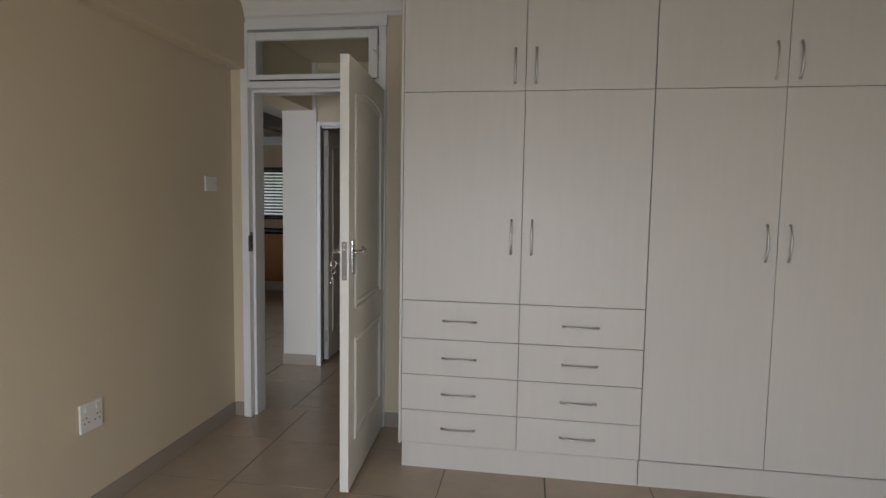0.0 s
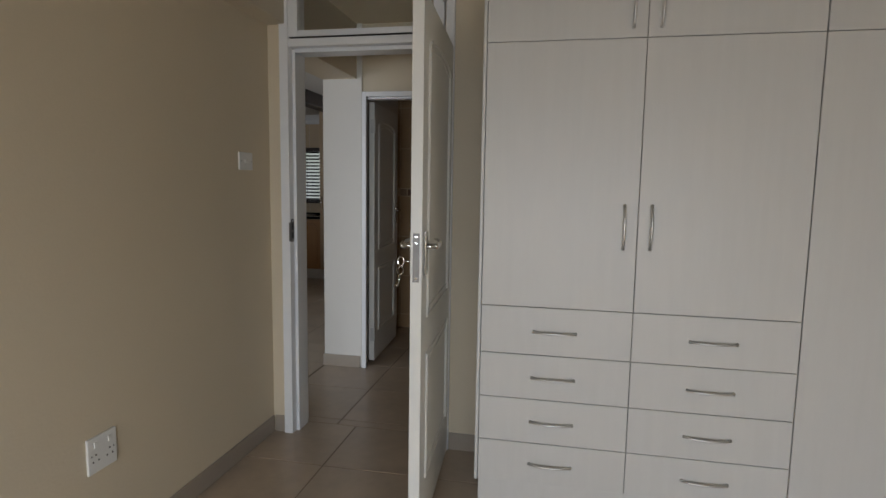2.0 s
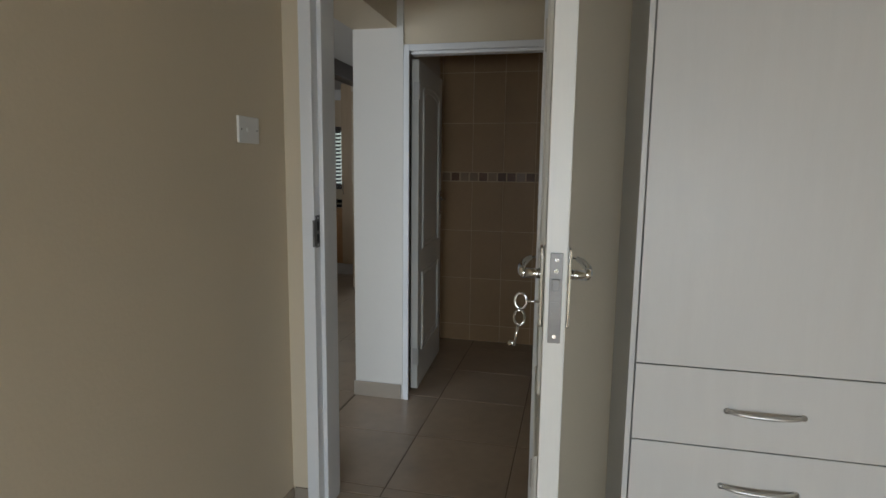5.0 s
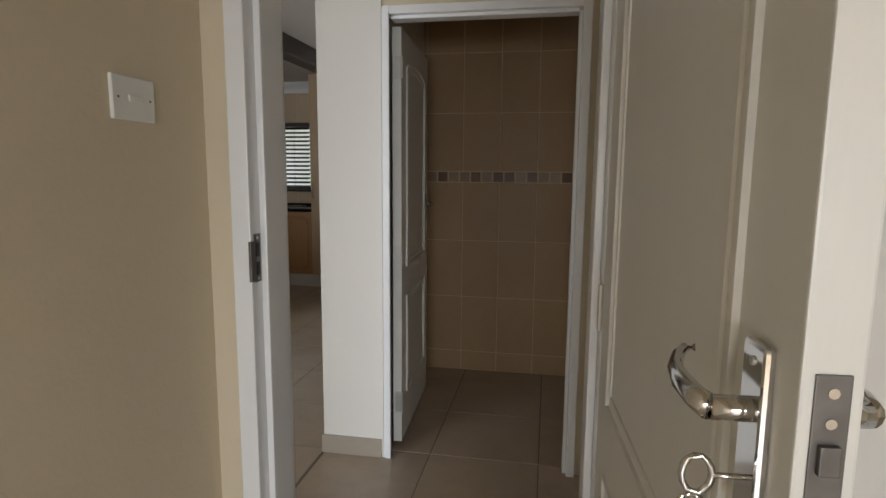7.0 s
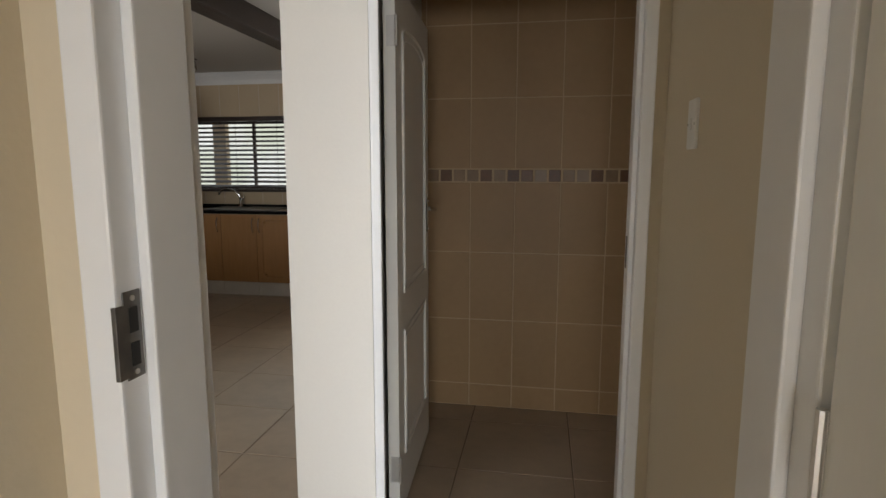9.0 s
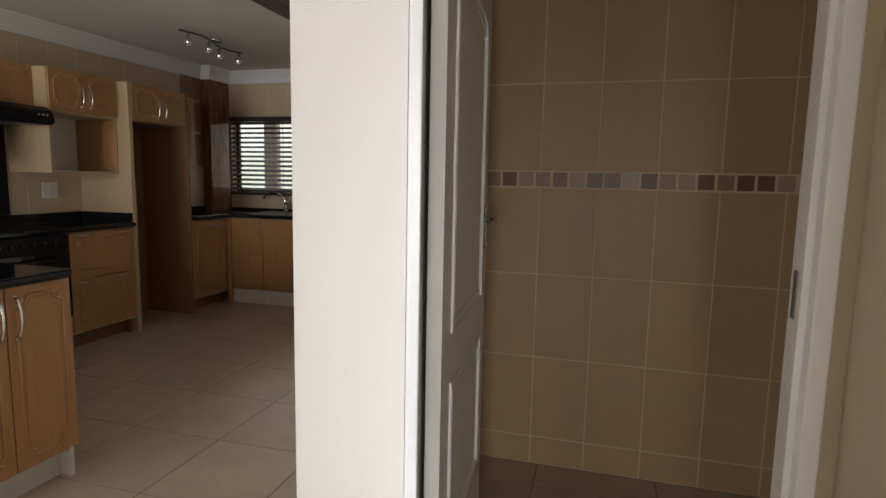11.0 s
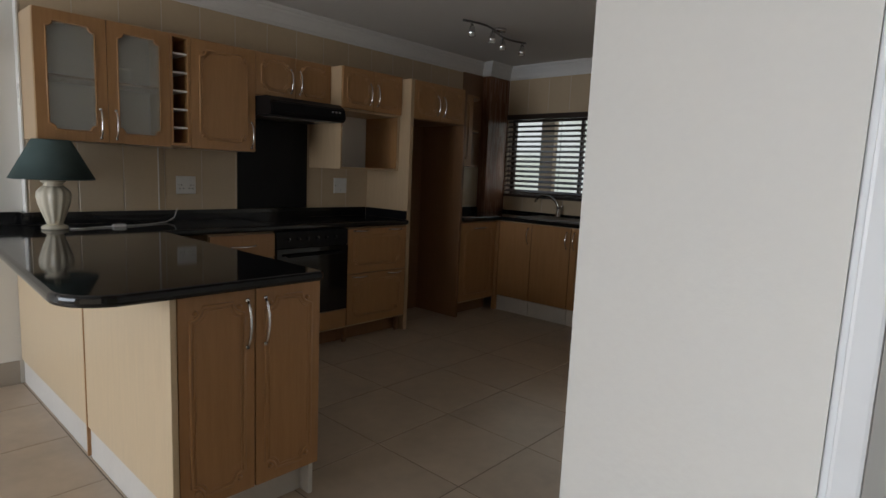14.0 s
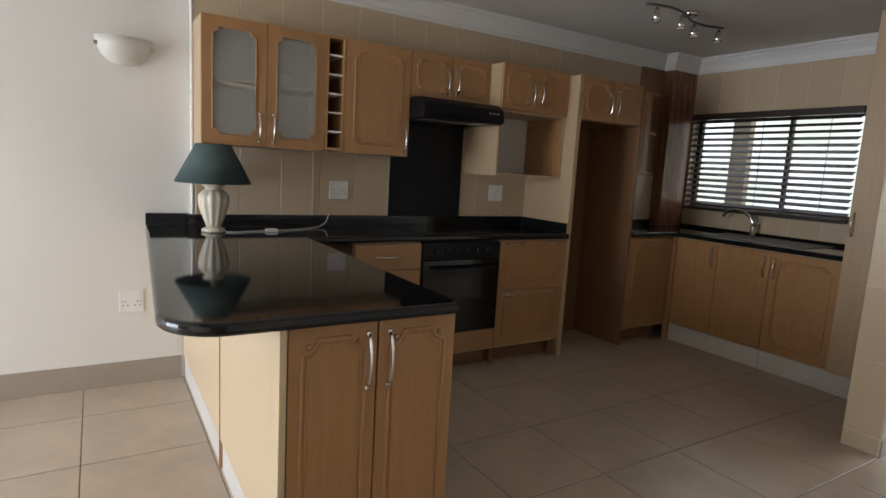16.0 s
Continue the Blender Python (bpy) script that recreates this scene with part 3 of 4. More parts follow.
def wardrobe(name, label, x0, xm, x1, drawers, hx):
    ob = thing(name, ((x0 + x1) / 2, 3.2, 0), label, "wardrobe", "fitted wardrobes")
    yf, t = 2.945, 0.018
    part("body", box(x0, x1, yf + t + 0.002, 3.447, 0.13, 2.598), SHADOWGAP, ob)
    if drawers:
        part("end_panel", box(x0 - 0.015, x0 - 0.0015, yf + 0.004, 3.447, 0.128, 2.598, 0.002), MELA, ob)
    part("plinth", box(x0 + 0.001, x1 - 0.001, yf + 0.02, yf + 0.05, 0, 0.1365, 0.001), MELA, ob)
    g = 0.0015

    def front(nm, a, b, c, d, pulls):
        f = part(nm, box(a + g, b - g, yf, yf + t, c + g, d - g, 0.0016), MELA, ob)
        for hx_, hz, ln_, hor in pulls:
            m = pose(hx_, yf, hz, 0, 90, 0) if hor else pose(hx_, yf, hz)
            part("handle", handle_bow(m, ln_, 0.026, 0.0056), STEEL, f, "satin nickel bow handle", True)

    low = 0.888 if drawers else 0.14
    for i, (a, b) in enumerate(((x0, xm), (xm, x1))):
        h = hx[i]
        front("door", a, b, low, 1.93, [(h, 1.222, 0.165, False)])
        front("top_door", a, b, 1.93, 2.56, [(h, 2.048, 0.16, False)])
        if drawers:
            for c, d in ((0.69, 0.888), (0.502, 0.69), (0.314, 0.502), (0.138, 0.314)):
                front("drawer", a, b, c, d, [((a + b) / 2, (c + d) / 2 - 0.002, 0.165, True)])
    part("top_filler", box(x0 + g, x1 - g, yf + 0.002, yf + t, 2.562, 2.597), MELA, ob)
    return ob


wardrobe("wardrobe", "off-white woodgrain fitted wardrobe with eight drawers", -0.312, 0.286, 0.8852, True, (0.235, 0.335))
wardrobe("wardrobe", "off-white woodgrain fitted wardrobe with two tall doors", 0.887, 1.455, 2.02, False, (1.405, 1.505))
slab("wall_wardrobe_end", "plain cream wall beside the wardrobes", "wall", CREAM, 2.022, 2.2, 2.9, 3.458, 0, 2.6)
# ---------------------------------------------------------------- kitchen units
EAST = pose(0, 0, 0, 0, 0, 90)      # turns local -y to +x and local x to +y


def facing_east(x, y, z):
    return pose(x, y, z) @ EAST


def facing_south(x, y, z):
    return pose(x, y, z)


def scoop(x0, x1, z0, z1, r, n=5):
    """A rectangle whose corners are scooped out, as on a routed door."""
    pts = []
    for cx, cz, a0 in ((x0, z0, 90), (x1, z0, 180), (x1, z1, 270), (x0, z1, 0)):
        for i in range(n + 1):
            a = radians(a0 - 90 * i / n)
            pts.append((cx + r * math.cos(a), 0, cz + r * math.sin(a)))
    return pts


def ring_plate(outer, inner, y0, y1, m):
    """A flat frame between two outlines, with thickness."""
    bm = bmesh.new()
    es = []
    for loop in (outer, inner):
        vs = [bm.verts.new((p[0], y0, p[2])) for p in loop]
        es += [bm.edges.new((vs[i], vs[(i + 1) % len(vs)])) for i in range(len(vs))]
    bmesh.ops.triangle_fill(bm, use_beauty=True, use_dissolve=False, edges=es)
    up = bmesh.ops.extrude_face_region(bm, geom=bm.faces[:])
    bmesh.ops.translate(bm, verts=[v for v in up["geom"] if isinstance(v, bmesh.types.BMVert)], vec=(0, y1 - y0, 0))
    bmesh.ops.recalc_face_normals(bm, faces=bm.faces)
    bm.transform(m)
    return bm


def unit_door(parent, m, w, h, style="routed", pull=None, name="door", material=None):
    """A unit front: local x across, z up, front face at local y = 0; pull: (x, z, length, lying)."""
    g, t = 0.0015, 0.018
    wood = material or OAK
    ins = 0.058 if min(w, h) > 0.3 else 0.04
    r = min(0.042, 0.22 * (min(w, h) - 2 * ins))
    if style == "glass":
        rect = [(g, 0, g), (w - g, 0, g), (w - g, 0, h - g), (g, 0, h - g)]
        r *= 0.7
        d = part(name, ring_plate(rect, scoop(ins, w - ins, ins, h - ins, r), 0, t, m), wood, parent)
        p = part("pane", box(ins - 0.012, w - ins + 0.012, 0.007, 0.011, ins - 0.012, h - ins + 0.012, m=m), FROST, d, "frosted glass pane")
        ridge_bm = ridge([(a, 0.0005, c) for a, _, c in scoop(ins - 0.004, w - ins + 0.004, ins - 0.004, h - ins + 0.004, r)], 0.0045, m, bmesh.new())
        part("moulding", ridge_bm, wood, d, "", True)
    else:
        d = part(name, box(g, w - g, 0, t, g, h - g, 0.003, m=m), wood, parent)
        if style == "routed":
            bm = ridge([(a, -0.0002, c) for a, _, c in scoop(ins, w - ins, ins, h - ins, r)], 0.006, m, bmesh.new())
            q = ins + 0.014
            ridge([(a, -0.0002, c) for a, _, c in scoop(q, w - q, q, h - q, max(r - 0.004, 0.006))], 0.0028, m, bm)
            if r > 0.02:
                for cx, sx in ((ins, 1), (w - ins, -1)):
                    for cz, sz in ((ins, 1), (h - ins, -1)):
                        tube([(cx + sx * r * 0.45, 0.001, cz + sz * r * 0.45), (cx + sx * r * 0.45, -0.007, cz + sz * r * 0.45)], [0.011, 0.006], 8, bm=bm, m=m)
            part("moulding", bm, wood, d, "", True)
    if pull:
        x, z, ln_, lying = pull
        part("handle", handle_bow(m @ (pose(x, 0, z, 0, 90, 0) if lying else pose(x, 0, z)), ln_, 0.03, 0.005), CHROME, d, "chrome bow handle", True)
    return d


XB = -5.108                    # face of the tiled west wall
XF = -4.84                     # fronts of the wall units


def carcass(name, label, x0, x1, y0, y1, z0, z1, group="kitchen wall units", inner=PANEL, back=INNER, open_front=True, category="cabinet"):
    """An open box of boards, front to the east."""
    ob = thing(name, ((x0 + x1) / 2, (y0 + y1) / 2, z0), label, category, group)
    t = 0.016
    part("side_panel", box(x0, x1, y0, y0 + t, z0, z1, 0.001), inner, ob)
    part("side_panel", box(x0, x1, y1 - t, y1, z0, z1, 0.001), inner, ob)
    part("top_panel", box(x0, x1 - 0.001, y0 + t, y1 - t, z1 - t, z1), inner, ob)
    part("bottom_panel", box(x0, x1 - 0.001, y0 + t, y1 - t, z0, z0 + t), inner, ob)
    part("back_panel", box(x0, x0 + 0.006, y0 + t, y1 - t, z0 + t, z1 - t), back, ob)
    return ob


# glazed wall unit
u = carcass("wall_cabinet", "honey oak wall cabinet with two frosted glass doors", XB, XF - 0.02, 4.695, 5.355, 1.37, 2.02, back=IVORY)
part("shelf", box(XB + 0.01, XF - 0.024, 4.712, 5.338, 1.69, 1.706), INNER, u)
unit_door(u, facing_east(XF, 4.695, 1.37), 0.33, 0.65, "glass", (0.292, 0.10, 0.15, False))
unit_door(u, facing_east(XF, 5.025, 1.37), 0.33, 0.65, "glass", (0.038, 0.10, 0.15, False))
cup = lathe([(0.028, 0), (0.04, 0.02), (0.042, 0.07), (0.04, 0.09), (0.036, 0.09), (0.035, 0.02)], (-4.98, 5.16, 1.707), 16)
tagged(part("mug", cup, PLAST, None, smooth=True), "pale mug on the shelf behind frosted glass", "mug")

# wine rack
u = carcass("wine_rack", "narrow oak wine rack of six open cells", XB, XF, 5.356, 5.474, 1.38, 2.02, inner=OAK, category="wine rack")
for i in range(1, 6):
    part("divider", box(XB + 0.02, XF - 0.004, 5.3725, 5.4575, 1.38 + 0.1067 * i - 0.005, 1.38 + 0.1067 * i + 0.005, 0.001), PLAST, u, "pale divider strip")
part("lining", box(XB + 0.016, XB + 0.02, 5.373, 5.457, 1.40, 2.0), INNER, u)

# single wall unit
u = carcass("wall_cabinet", "honey oak wall cabinet with one routed door", XB, XF - 0.02, 5.475, 5.90, 1.37, 2.02)
unit_door(u, facing_east(XF, 5.475, 1.37), 0.425, 0.65, "routed", (0.395, 0.105, 0.16, False))

# over the hood
u = carcass("wall_cabinet", "short honey oak cabinet above the extractor hood", XB, XF - 0.02, 5.902, 6.498, 1.74, 2.02)
unit_door(u, facing_east(XF, 5.902, 1.74), 0.298, 0.28, "routed", (0.262, 0.12, 0.15, False))
unit_door(u, facing_east(XF, 6.20, 1.74), 0.298, 0.28, "routed", (0.036, 0.12, 0.15, False))

# hood
hood = thing("extractor_hood", (-4.85, 6.2, 1.6), "black extractor hood above the hob", "extractor hood")
bm = bmesh.new()
prof = [(XB, 1.735), (-4.72, 1.735), (-4.665, 1.70), (-4.65, 1.635), (-4.67, 1.61), (XB, 1.61)]
for y in (5.905, 6.497):
    for x, z in prof:
        bm.verts.new((x, y, z))
bm.verts.ensure_lookup_table()
k = len(prof)
for i in range(k):
    bm.faces.new((bm.verts[i], bm.verts[(i + 1) % k], bm.verts[k + (i + 1) % k], bm.verts[k + i]))
bm.faces.new([bm.verts[i] for i in range(k)])
bm.faces.new([bm.verts[k + i] for i in range(k)][::-1])
bmesh.ops.recalc_face_normals(bm, faces=bm.faces)
bmesh.ops.bevel(bm, geom=bm.edges[:], offset=0.006, segments=2, affect="EDGES")
part("canopy", bm, ENAMEL, hood)
for y in (6.38, 6.41, 6.44):
    part("button", tube([(-4.657, y, 1.675), (-4.648, y, 1.673)], 0.006, 10), STEEL, hood, "small metal button")
part("lamp_lens", box(-4.86, -4.72, 6.33, 6.45, 1.604, 1.6095, 0.001), FROST, hood, "frosted lamp lens")
part("grease_filter", box(-5.05, -4.76, 5.96, 6.30, 1.603, 1.6092), DARKST, hood, "metal grease filter")

tagged(part("splashback", box(-5.106, -5.096, 5.907, 6.474, 0.976, 1.609, 0.001), ENAMEL), "black glass splashback behind the hob", "splashback", kind="structure")

# microwave unit: doors above an open cubby
u = carcass("wall_cabinet", "deep oak cabinet with two doors above an open cubby", XB, -4.72, 6.50, 7.078, 1.285, 2.015, back=IVORY)
part("shelf", box(XB + 0.006, -4.721, 6.516, 7.062, 1.705, 1.721), PANEL, u)
part("cubby_lining", box(XB + 0.008, -4.725, 7.052, 7.0615, 1.302, 1.704), OAK, u, "oak side lining")
unit_door(u, facing_east(-4.70, 6.50, 1.72), 0.289, 0.295, "routed", (0.252, 0.12, 0.15, False))
unit_door(u, facing_east(-4.70, 6.789, 1.72), 0.289, 0.295, "routed", (0.036, 0.12, 0.15, False))

# fridge housing
u = thing("fridge_housing", (-4.85, 7.42, 0), "tall oak fridge housing, empty, with doors on top", "cabinet", "tall kitchen units")
part("side_panel", box(XB, -4.602, 7.081, 7.118, 0.0, 2.0, 0.002), PANEL, u)
# Inner side, back and top box take a darker brown than the outer side.
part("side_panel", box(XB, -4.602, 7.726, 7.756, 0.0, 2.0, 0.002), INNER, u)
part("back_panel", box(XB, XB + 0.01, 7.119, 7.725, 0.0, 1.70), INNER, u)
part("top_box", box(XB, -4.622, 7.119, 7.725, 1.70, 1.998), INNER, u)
unit_door(u, facing_east(-4.60, 7.12, 1.705), 0.302, 0.295, "routed", (0.265, 0.12, 0.15, False))
unit_door(u, facing_east(-4.60, 7.422, 1.705), 0.302, 0.295, "routed", (0.037, 0.12, 0.15, False))

# corner wall unit with open end shelves
u = carcass("wall_cabinet", "oak corner wall cabinet with a routed door", XB, XF - 0.02, 7.76, 8.13, 1.36, 2.02, inner=INNER)
unit_door(u, facing_east(XF, 7.76, 1.36), 0.37, 0.66, "routed", (0.034, 0.11, 0.15, False))
u = thing("end_shelf", (-4.97, 8.24, 1.36), "open oak end shelves beside the wall cabinet", "shelf")
# Brown board behind the shelves, carried on to the pillar.
part("back_board", box(XB, XB + 0.012, 8.132, 8.568, 1.36, 2.05), INNER, u)
# Added dark sheet, shading the wall above the shelves beside the pillar.
part("back_board", box(XB, XB + 0.012, 8.27, 8.568, 2.052, 2.30), INNER, u)
for z in (1.36, 1.69, 2.004):
    part("shelf", prism([(XB + 0.012, 8.132), (XF - 0.02, 8.132), (-4.875, 8.25), (-4.94, 8.34), (-5.02, 8.40), (XB + 0.012, 8.42)], z, z + 0.016), OAK, u)

# boxed pillar
pil = slab("pillar", "polished brown panelled pillar in the corner", "pillar", REDWOOD, XB, -5.0, 8.57, 8.90, 0.906, 2.4, bevel=0.004)

# base units along the west wall
XE = -4.60


def base_unit(label, y0, y1, x_front=XE, name="base_cabinet"):
    u = thing(name, ((XB + x_front) / 2, (y0 + y1) / 2, 0), label, "cabinet", "kitchen base units")
    part("body", box(XB, x_front - 0.02, y0, y1, 0.12, 0.864), PANEL, u)
    # Set back and painted dark brown for the shade under the unit.
    part("plinth", box(x_front - 0.13, x_front - 0.11, y0 + 0.001, y1 - 0.001, 0, 0.119), INNER, u)
    return u


u = base_unit("honey oak base unit with two deep drawers", 6.492, 7.08)
unit_door(u, facing_east(XE, 6.494, 0.52), 0.584, 0.338, "routed", (0.12, 0.318, 0.13, True), "drawer")
unit_door(u, facing_east(XE, 6.494, 0.135), 0.584, 0.382, "routed", (0.12, 0.36, 0.13, True), "drawer")
for y, z in ((6.96, 0.838), (6.96, 0.495)):
    part("handle", handle_bow(facing_east(XE, y, z) @ pose(0, 0, 0, 0, 90, 0), 0.13, 0.03, 0.005), CHROME, u, "chrome bow handle", True)
# Legs take the same dark brown, as they stand in shade.
part("leg", tube([(-4.66, 7.05, 0), (-4.66, 7.05, 0.12)], 0.018, 10), INNER, u)
part("leg", tube([(-4.66, 6.52, 0), (-4.66, 6.52, 0.12)], 0.018, 10), INNER, u)
u = base_unit("oak base unit beside the oven", 5.465, 5.903)
unit_door(u, facing_east(XE, 5.467, 0.70), 0.434, 0.155, "plain", (0.217, 0.08, 0.15, True), "drawer")
unit_door(u, facing_east(XE, 5.467, 0.135), 0.434, 0.562, "routed", (0.03, 0.44, 0.15, False))

oven = thing("built_in_oven", (-4.8, 6.2, 0.27), "black built-in oven under the worktop", "oven")
part("body", box(XB + 0.05, XE - 0.012, 5.907, 6.488, 0.272, 0.862), ENAMEL, oven)
part("control_panel", box(XE - 0.012, XE + 0.008, 5.909, 6.486, 0.752, 0.860, 0.003), ENAMEL, oven)
part("oven_door", box(XE - 0.012, XE + 0.012, 5.909, 6.486, 0.274, 0.746, 0.004), BGLASS, oven)
part("window", box(XE + 0.0122, XE + 0.0135, 6.0, 6.395, 0.36, 0.62), BGLASS, oven)
bm = tube([(XE + 0.04, 5.97, 0.70), (XE + 0.04, 6.43, 0.70)], 0.009, 10)
for y in (5.99, 6.41):
    tube([(XE + 0.01, y, 0.70), (XE + 0.04, y, 0.70)], 0.006, 8, bm=bm)
part("door_handle", bm, ENAMEL, oven)
for i in range(6):
    y = 6.0 + 0.075 * i
    part("knob", tube([(XE + 0.008, y, 0.806), (XE + 0.024, y, 0.806)], 0.014, 12), ENAMEL, oven)
    part("dial_mark", box(XE + 0.0242, XE + 0.0247, y - 0.0012, y + 0.0012, 0.806, 0.818), STEEL, oven)
u = thing("oven_housing", (-4.8, 6.2, 0), "oak housing strip under the oven", "cabinet", "kitchen base units")
part("body", box(XB, XE - 0.02, 5.905, 6.49, 0.12, 0.262), PANEL, u)
part("front_strip", box(XE - 0.018, XE, 5.907, 6.488, 0.135, 0.266, 0.002), OAK, u)
# Dark brown again, for the shaded recess below the oven.
part("plinth", box(XE - 0.13, XE - 0.11, 5.906, 6.489, 0, 0.119), INNER, u)

u = base_unit("oak base unit with a horizontal chrome handle", 7.76, 8.27)
part("corner_post", box(-4.618, -4.576, 8.272, 8.309, 0.0, 0.864, 0.002), OAK, u)
unit_door(u, facing_east(XE, 7.762, 0.135), 0.50, 0.722, "routed", (0.25, 0.665, 0.15, True))

# units under the window
YF = 8.29


def sink_unit(label, x0, x1, pull, style="plain"):
    u = thing("base_cabinet", ((x0 + x1) / 2, 8.6, 0), label, "cabinet", "kitchen base units")
    part("body", box(x0, x1, YF + 0.02, 8.895, 0.14, 0.864), PANEL, u)
    part("plinth", box(x0 + 0.001, x1 - 0.001, YF + 0.012, YF + 0.03, 0, 0.139), PLINTH, u)
    unit_door(u, facing_south(x0, YF, 0.145), x1 - x0, 0.715, style, pull)
    return u


sink_unit("oak corner base cabinet under the window", -4.575, -4.215, (0.325, 0.605, 0.14, False))
sink_unit("oak sink base cabinet under the window", -4.213, -3.812, (0.365, 0.605, 0.14, False))
sink_unit("oak base cabinet beside the tall cupboard", -3.81, -3.352, (0.036, 0.605, 0.14, False), "routed")
u = thing("tall_cupboard", (-3.13, 8.58, 0), "tall pale oak larder cupboard reaching the ceiling", "cupboard", "tall kitchen units")
part("body", box(-3.35, -2.930, 8.275, 8.895, 0.14, 2.398, 0.001), PANEL, u)
part("plinth", box(-3.349, -2.931, 8.29, 8.31, 0, 0.139), PLINTH, u)
unit_door(u, facing_south(-3.349, 8.255, 0.145), 0.418, 2.25, "plain", (0.03, 0.965, 0.14, False), "door", PANEL)

# tiled wall stub beside the tall cupboard
stub = wall("wall_stub", "beige tiled wall end beside the tall cupboard", -2.925, -2.7605, 7.5505, 8.899, 0, 2.4, GROUTK)

slab("wall_stub_side", "cream painted side of the wall end", "wall", CREAM, -2.7605, -2.752, 7.549, 8.899, 0, 2.4)
skirting("baseboard_stub", -2.752, -2.743, 7.549, 8.899)

# worktops
wt = thing("worktop", (-4.2, 5.2, 0.865), "polished black granite worktop with a rounded peninsula", "worktop")
pts = [(-5.168, 4.452), (-3.225, 4.345)]
for i in range(19):
    a = radians(-86 + 86 * i / 18)
    pts.append((-3.225 + 0.16 * math.cos(a), 4.505 + 0.16 * math.sin(a)))
pts += [(-3.065, 5.17), (-3.085, 5.19), (-4.575, 5.20), (-4.575, 7.078), (-5.107, 7.078), (-5.107, 4.695), (-5.168, 4.688)]
part("top", prism(pts, 0.868, 0.905, 0.015), GRANITE, wt)
bm = box(-5.107, -5.09, 4.70, 7.06, 0.9055, 0.975, 0.002)
part("upstand", bm, GRANITE, wt)
part("upstand", box(-5.169, -5.15, 4.453, 4.688, 0.9055, 0.975, 0.002), GRANITE, wt)
part("upstand", box(-5.15, -5.09, 4.66, 4.699, 0.9055, 0.974, 0.002), GRANITE, wt)
part("upstand", box(-5.089, -4.604, 7.06, 7.079, 0.9055, 0.975, 0.002), GRANITE, wt)
hob = thing("hob", (-4.85, 6.2, 0.905), "black glass hob set on the worktop", "hob")
part("glass_top", box(-5.07, -4.64, 5.93, 6.47, 0.9055, 0.911, 0.002), BGLASS, hob)

wt2 = thing("worktop", (-4.2, 8.6, 0.865), "black granite worktop under the window with a steel sink", "worktop")
part("top", prism([(-5.107, 7.758), (-4.578, 7.758), (-4.578, 8.265), (-3.352, 8.265), (-3.352, 8.899), (-5.107, 8.899)], 0.868, 0.905, 0.008), GRANITE, wt2)
part("upstand", box(-5.107, -5.09, 7.759, 8.569, 0.9055, 0.955, 0.002), GRANITE, wt2)
part("upstand", box(-4.999, -3.353, 8.882, 8.898, 0.9055, 0.93, 0.002), GRANITE, wt2)

sink = thing("kitchen_sink", (-4.0, 8.58, 0.905), "stainless steel double bowl sink in the worktop", "sink")
for a, b in ((-4.42, -4.06), (-4.02, -3.66)):
    bm = bmesh.new()
    outer = [(a - 0.02, 8.36), (b + 0.02, 8.36), (b + 0.02, 8.78), (a - 0.02, 8.78)]
    inner = [(a, 8.38), (b, 8.38), (b, 8.76), (a, 8.76)]
    deep = [(a + 0.02, 8.40), (b - 0.02, 8.40), (b - 0.02, 8.74), (a + 0.02, 8.74)]
    lv = [[bm.verts.new((x, y, z)) for x, y in ring] for ring, z in ((outer, 0.9055), (outer, 0.910), (inner, 0.909), (deep, 0.9058))]
    for p, q in zip(lv, lv[1:]):
        for i in range(4):
            bm.faces.new((p[i], p[(i + 1) % 4], q[(i + 1) % 4], q[i]))
    bm.faces.new(lv[-1])
    bmesh.ops.recalc_face_normals(bm, faces=bm.faces)
    part("bowl", bm, DARKST, sink)

tap = thing("mixer_tap", (-4.267, 8.815, 0.905), "chrome swan-neck mixer tap behind the sink", "tap")
part("base", lathe([(0.028, 0.0006), (0.028, 0.012), (0.021, 0.02), (0.019, 0.07), (0.017, 0.085)], (-4.267, 8.815, 0.905), 20), CHROME, tap, "", True)
pts = []
for i in range(15):
    a = math.pi * 0.98 * i / 14
    pts.append((-4.392 + 0.125 * math.cos(a) + 0.0, 8.815 - 0.03 * i / 14, 0.985 + 0.095 * math.sin(a) + (0.05 * i / 14 if i > 7 else 0.05 * i / 14)))
part("spout", tube(pts, [0.014] * 6 + [0.0125] * 9, 12), CHROME, tap, "", True)
part("lever", tube([(-4.267, 8.815, 0.988), (-4.24, 8.80, 1.0), (-4.205, 8.79, 1.02)], [0.014, 0.008, 0.006], 10), CHROME, tap, "", True)

# peninsula
pen = thing("peninsula_cabinet", (-3.7, 4.92, 0), "oak peninsula cabinet with two routed doors", "cabinet", "kitchen base units")
part("body", box(-4.6, -3.125, 4.655, 5.18, 0.14, 0.866), BEECH, pen)
unit_door(pen, facing_east(-3.105, 4.655, 0.135), 0.266, 0.73, "routed", (0.236, 0.61, 0.165, False))
unit_door(pen, facing_east(-3.105, 4.923, 0.135), 0.268, 0.73, "routed", (0.036, 0.61, 0.165, False))
part("corner_strip", box(-3.14, -3.101, 4.632, 4.653, 0.135, 0.866, 0.003), BEECH, pen)
part("kick_board", box(-3.205, -3.185, 4.66, 5.16, 0, 0.139), PLINTH, pen)
part("kick_return", box(-3.205, -3.125, 5.161, 5.18, 0, 0.139, 0.002), PLINTH, pen)
for a, b in ((-3.995, -3.142), (-5.16, -4.0065)):
    part("side_board", box(a, b, 4.64, 4.654, 0.142, 0.866, 0.0015), BEECH, pen, "pale beech side board")
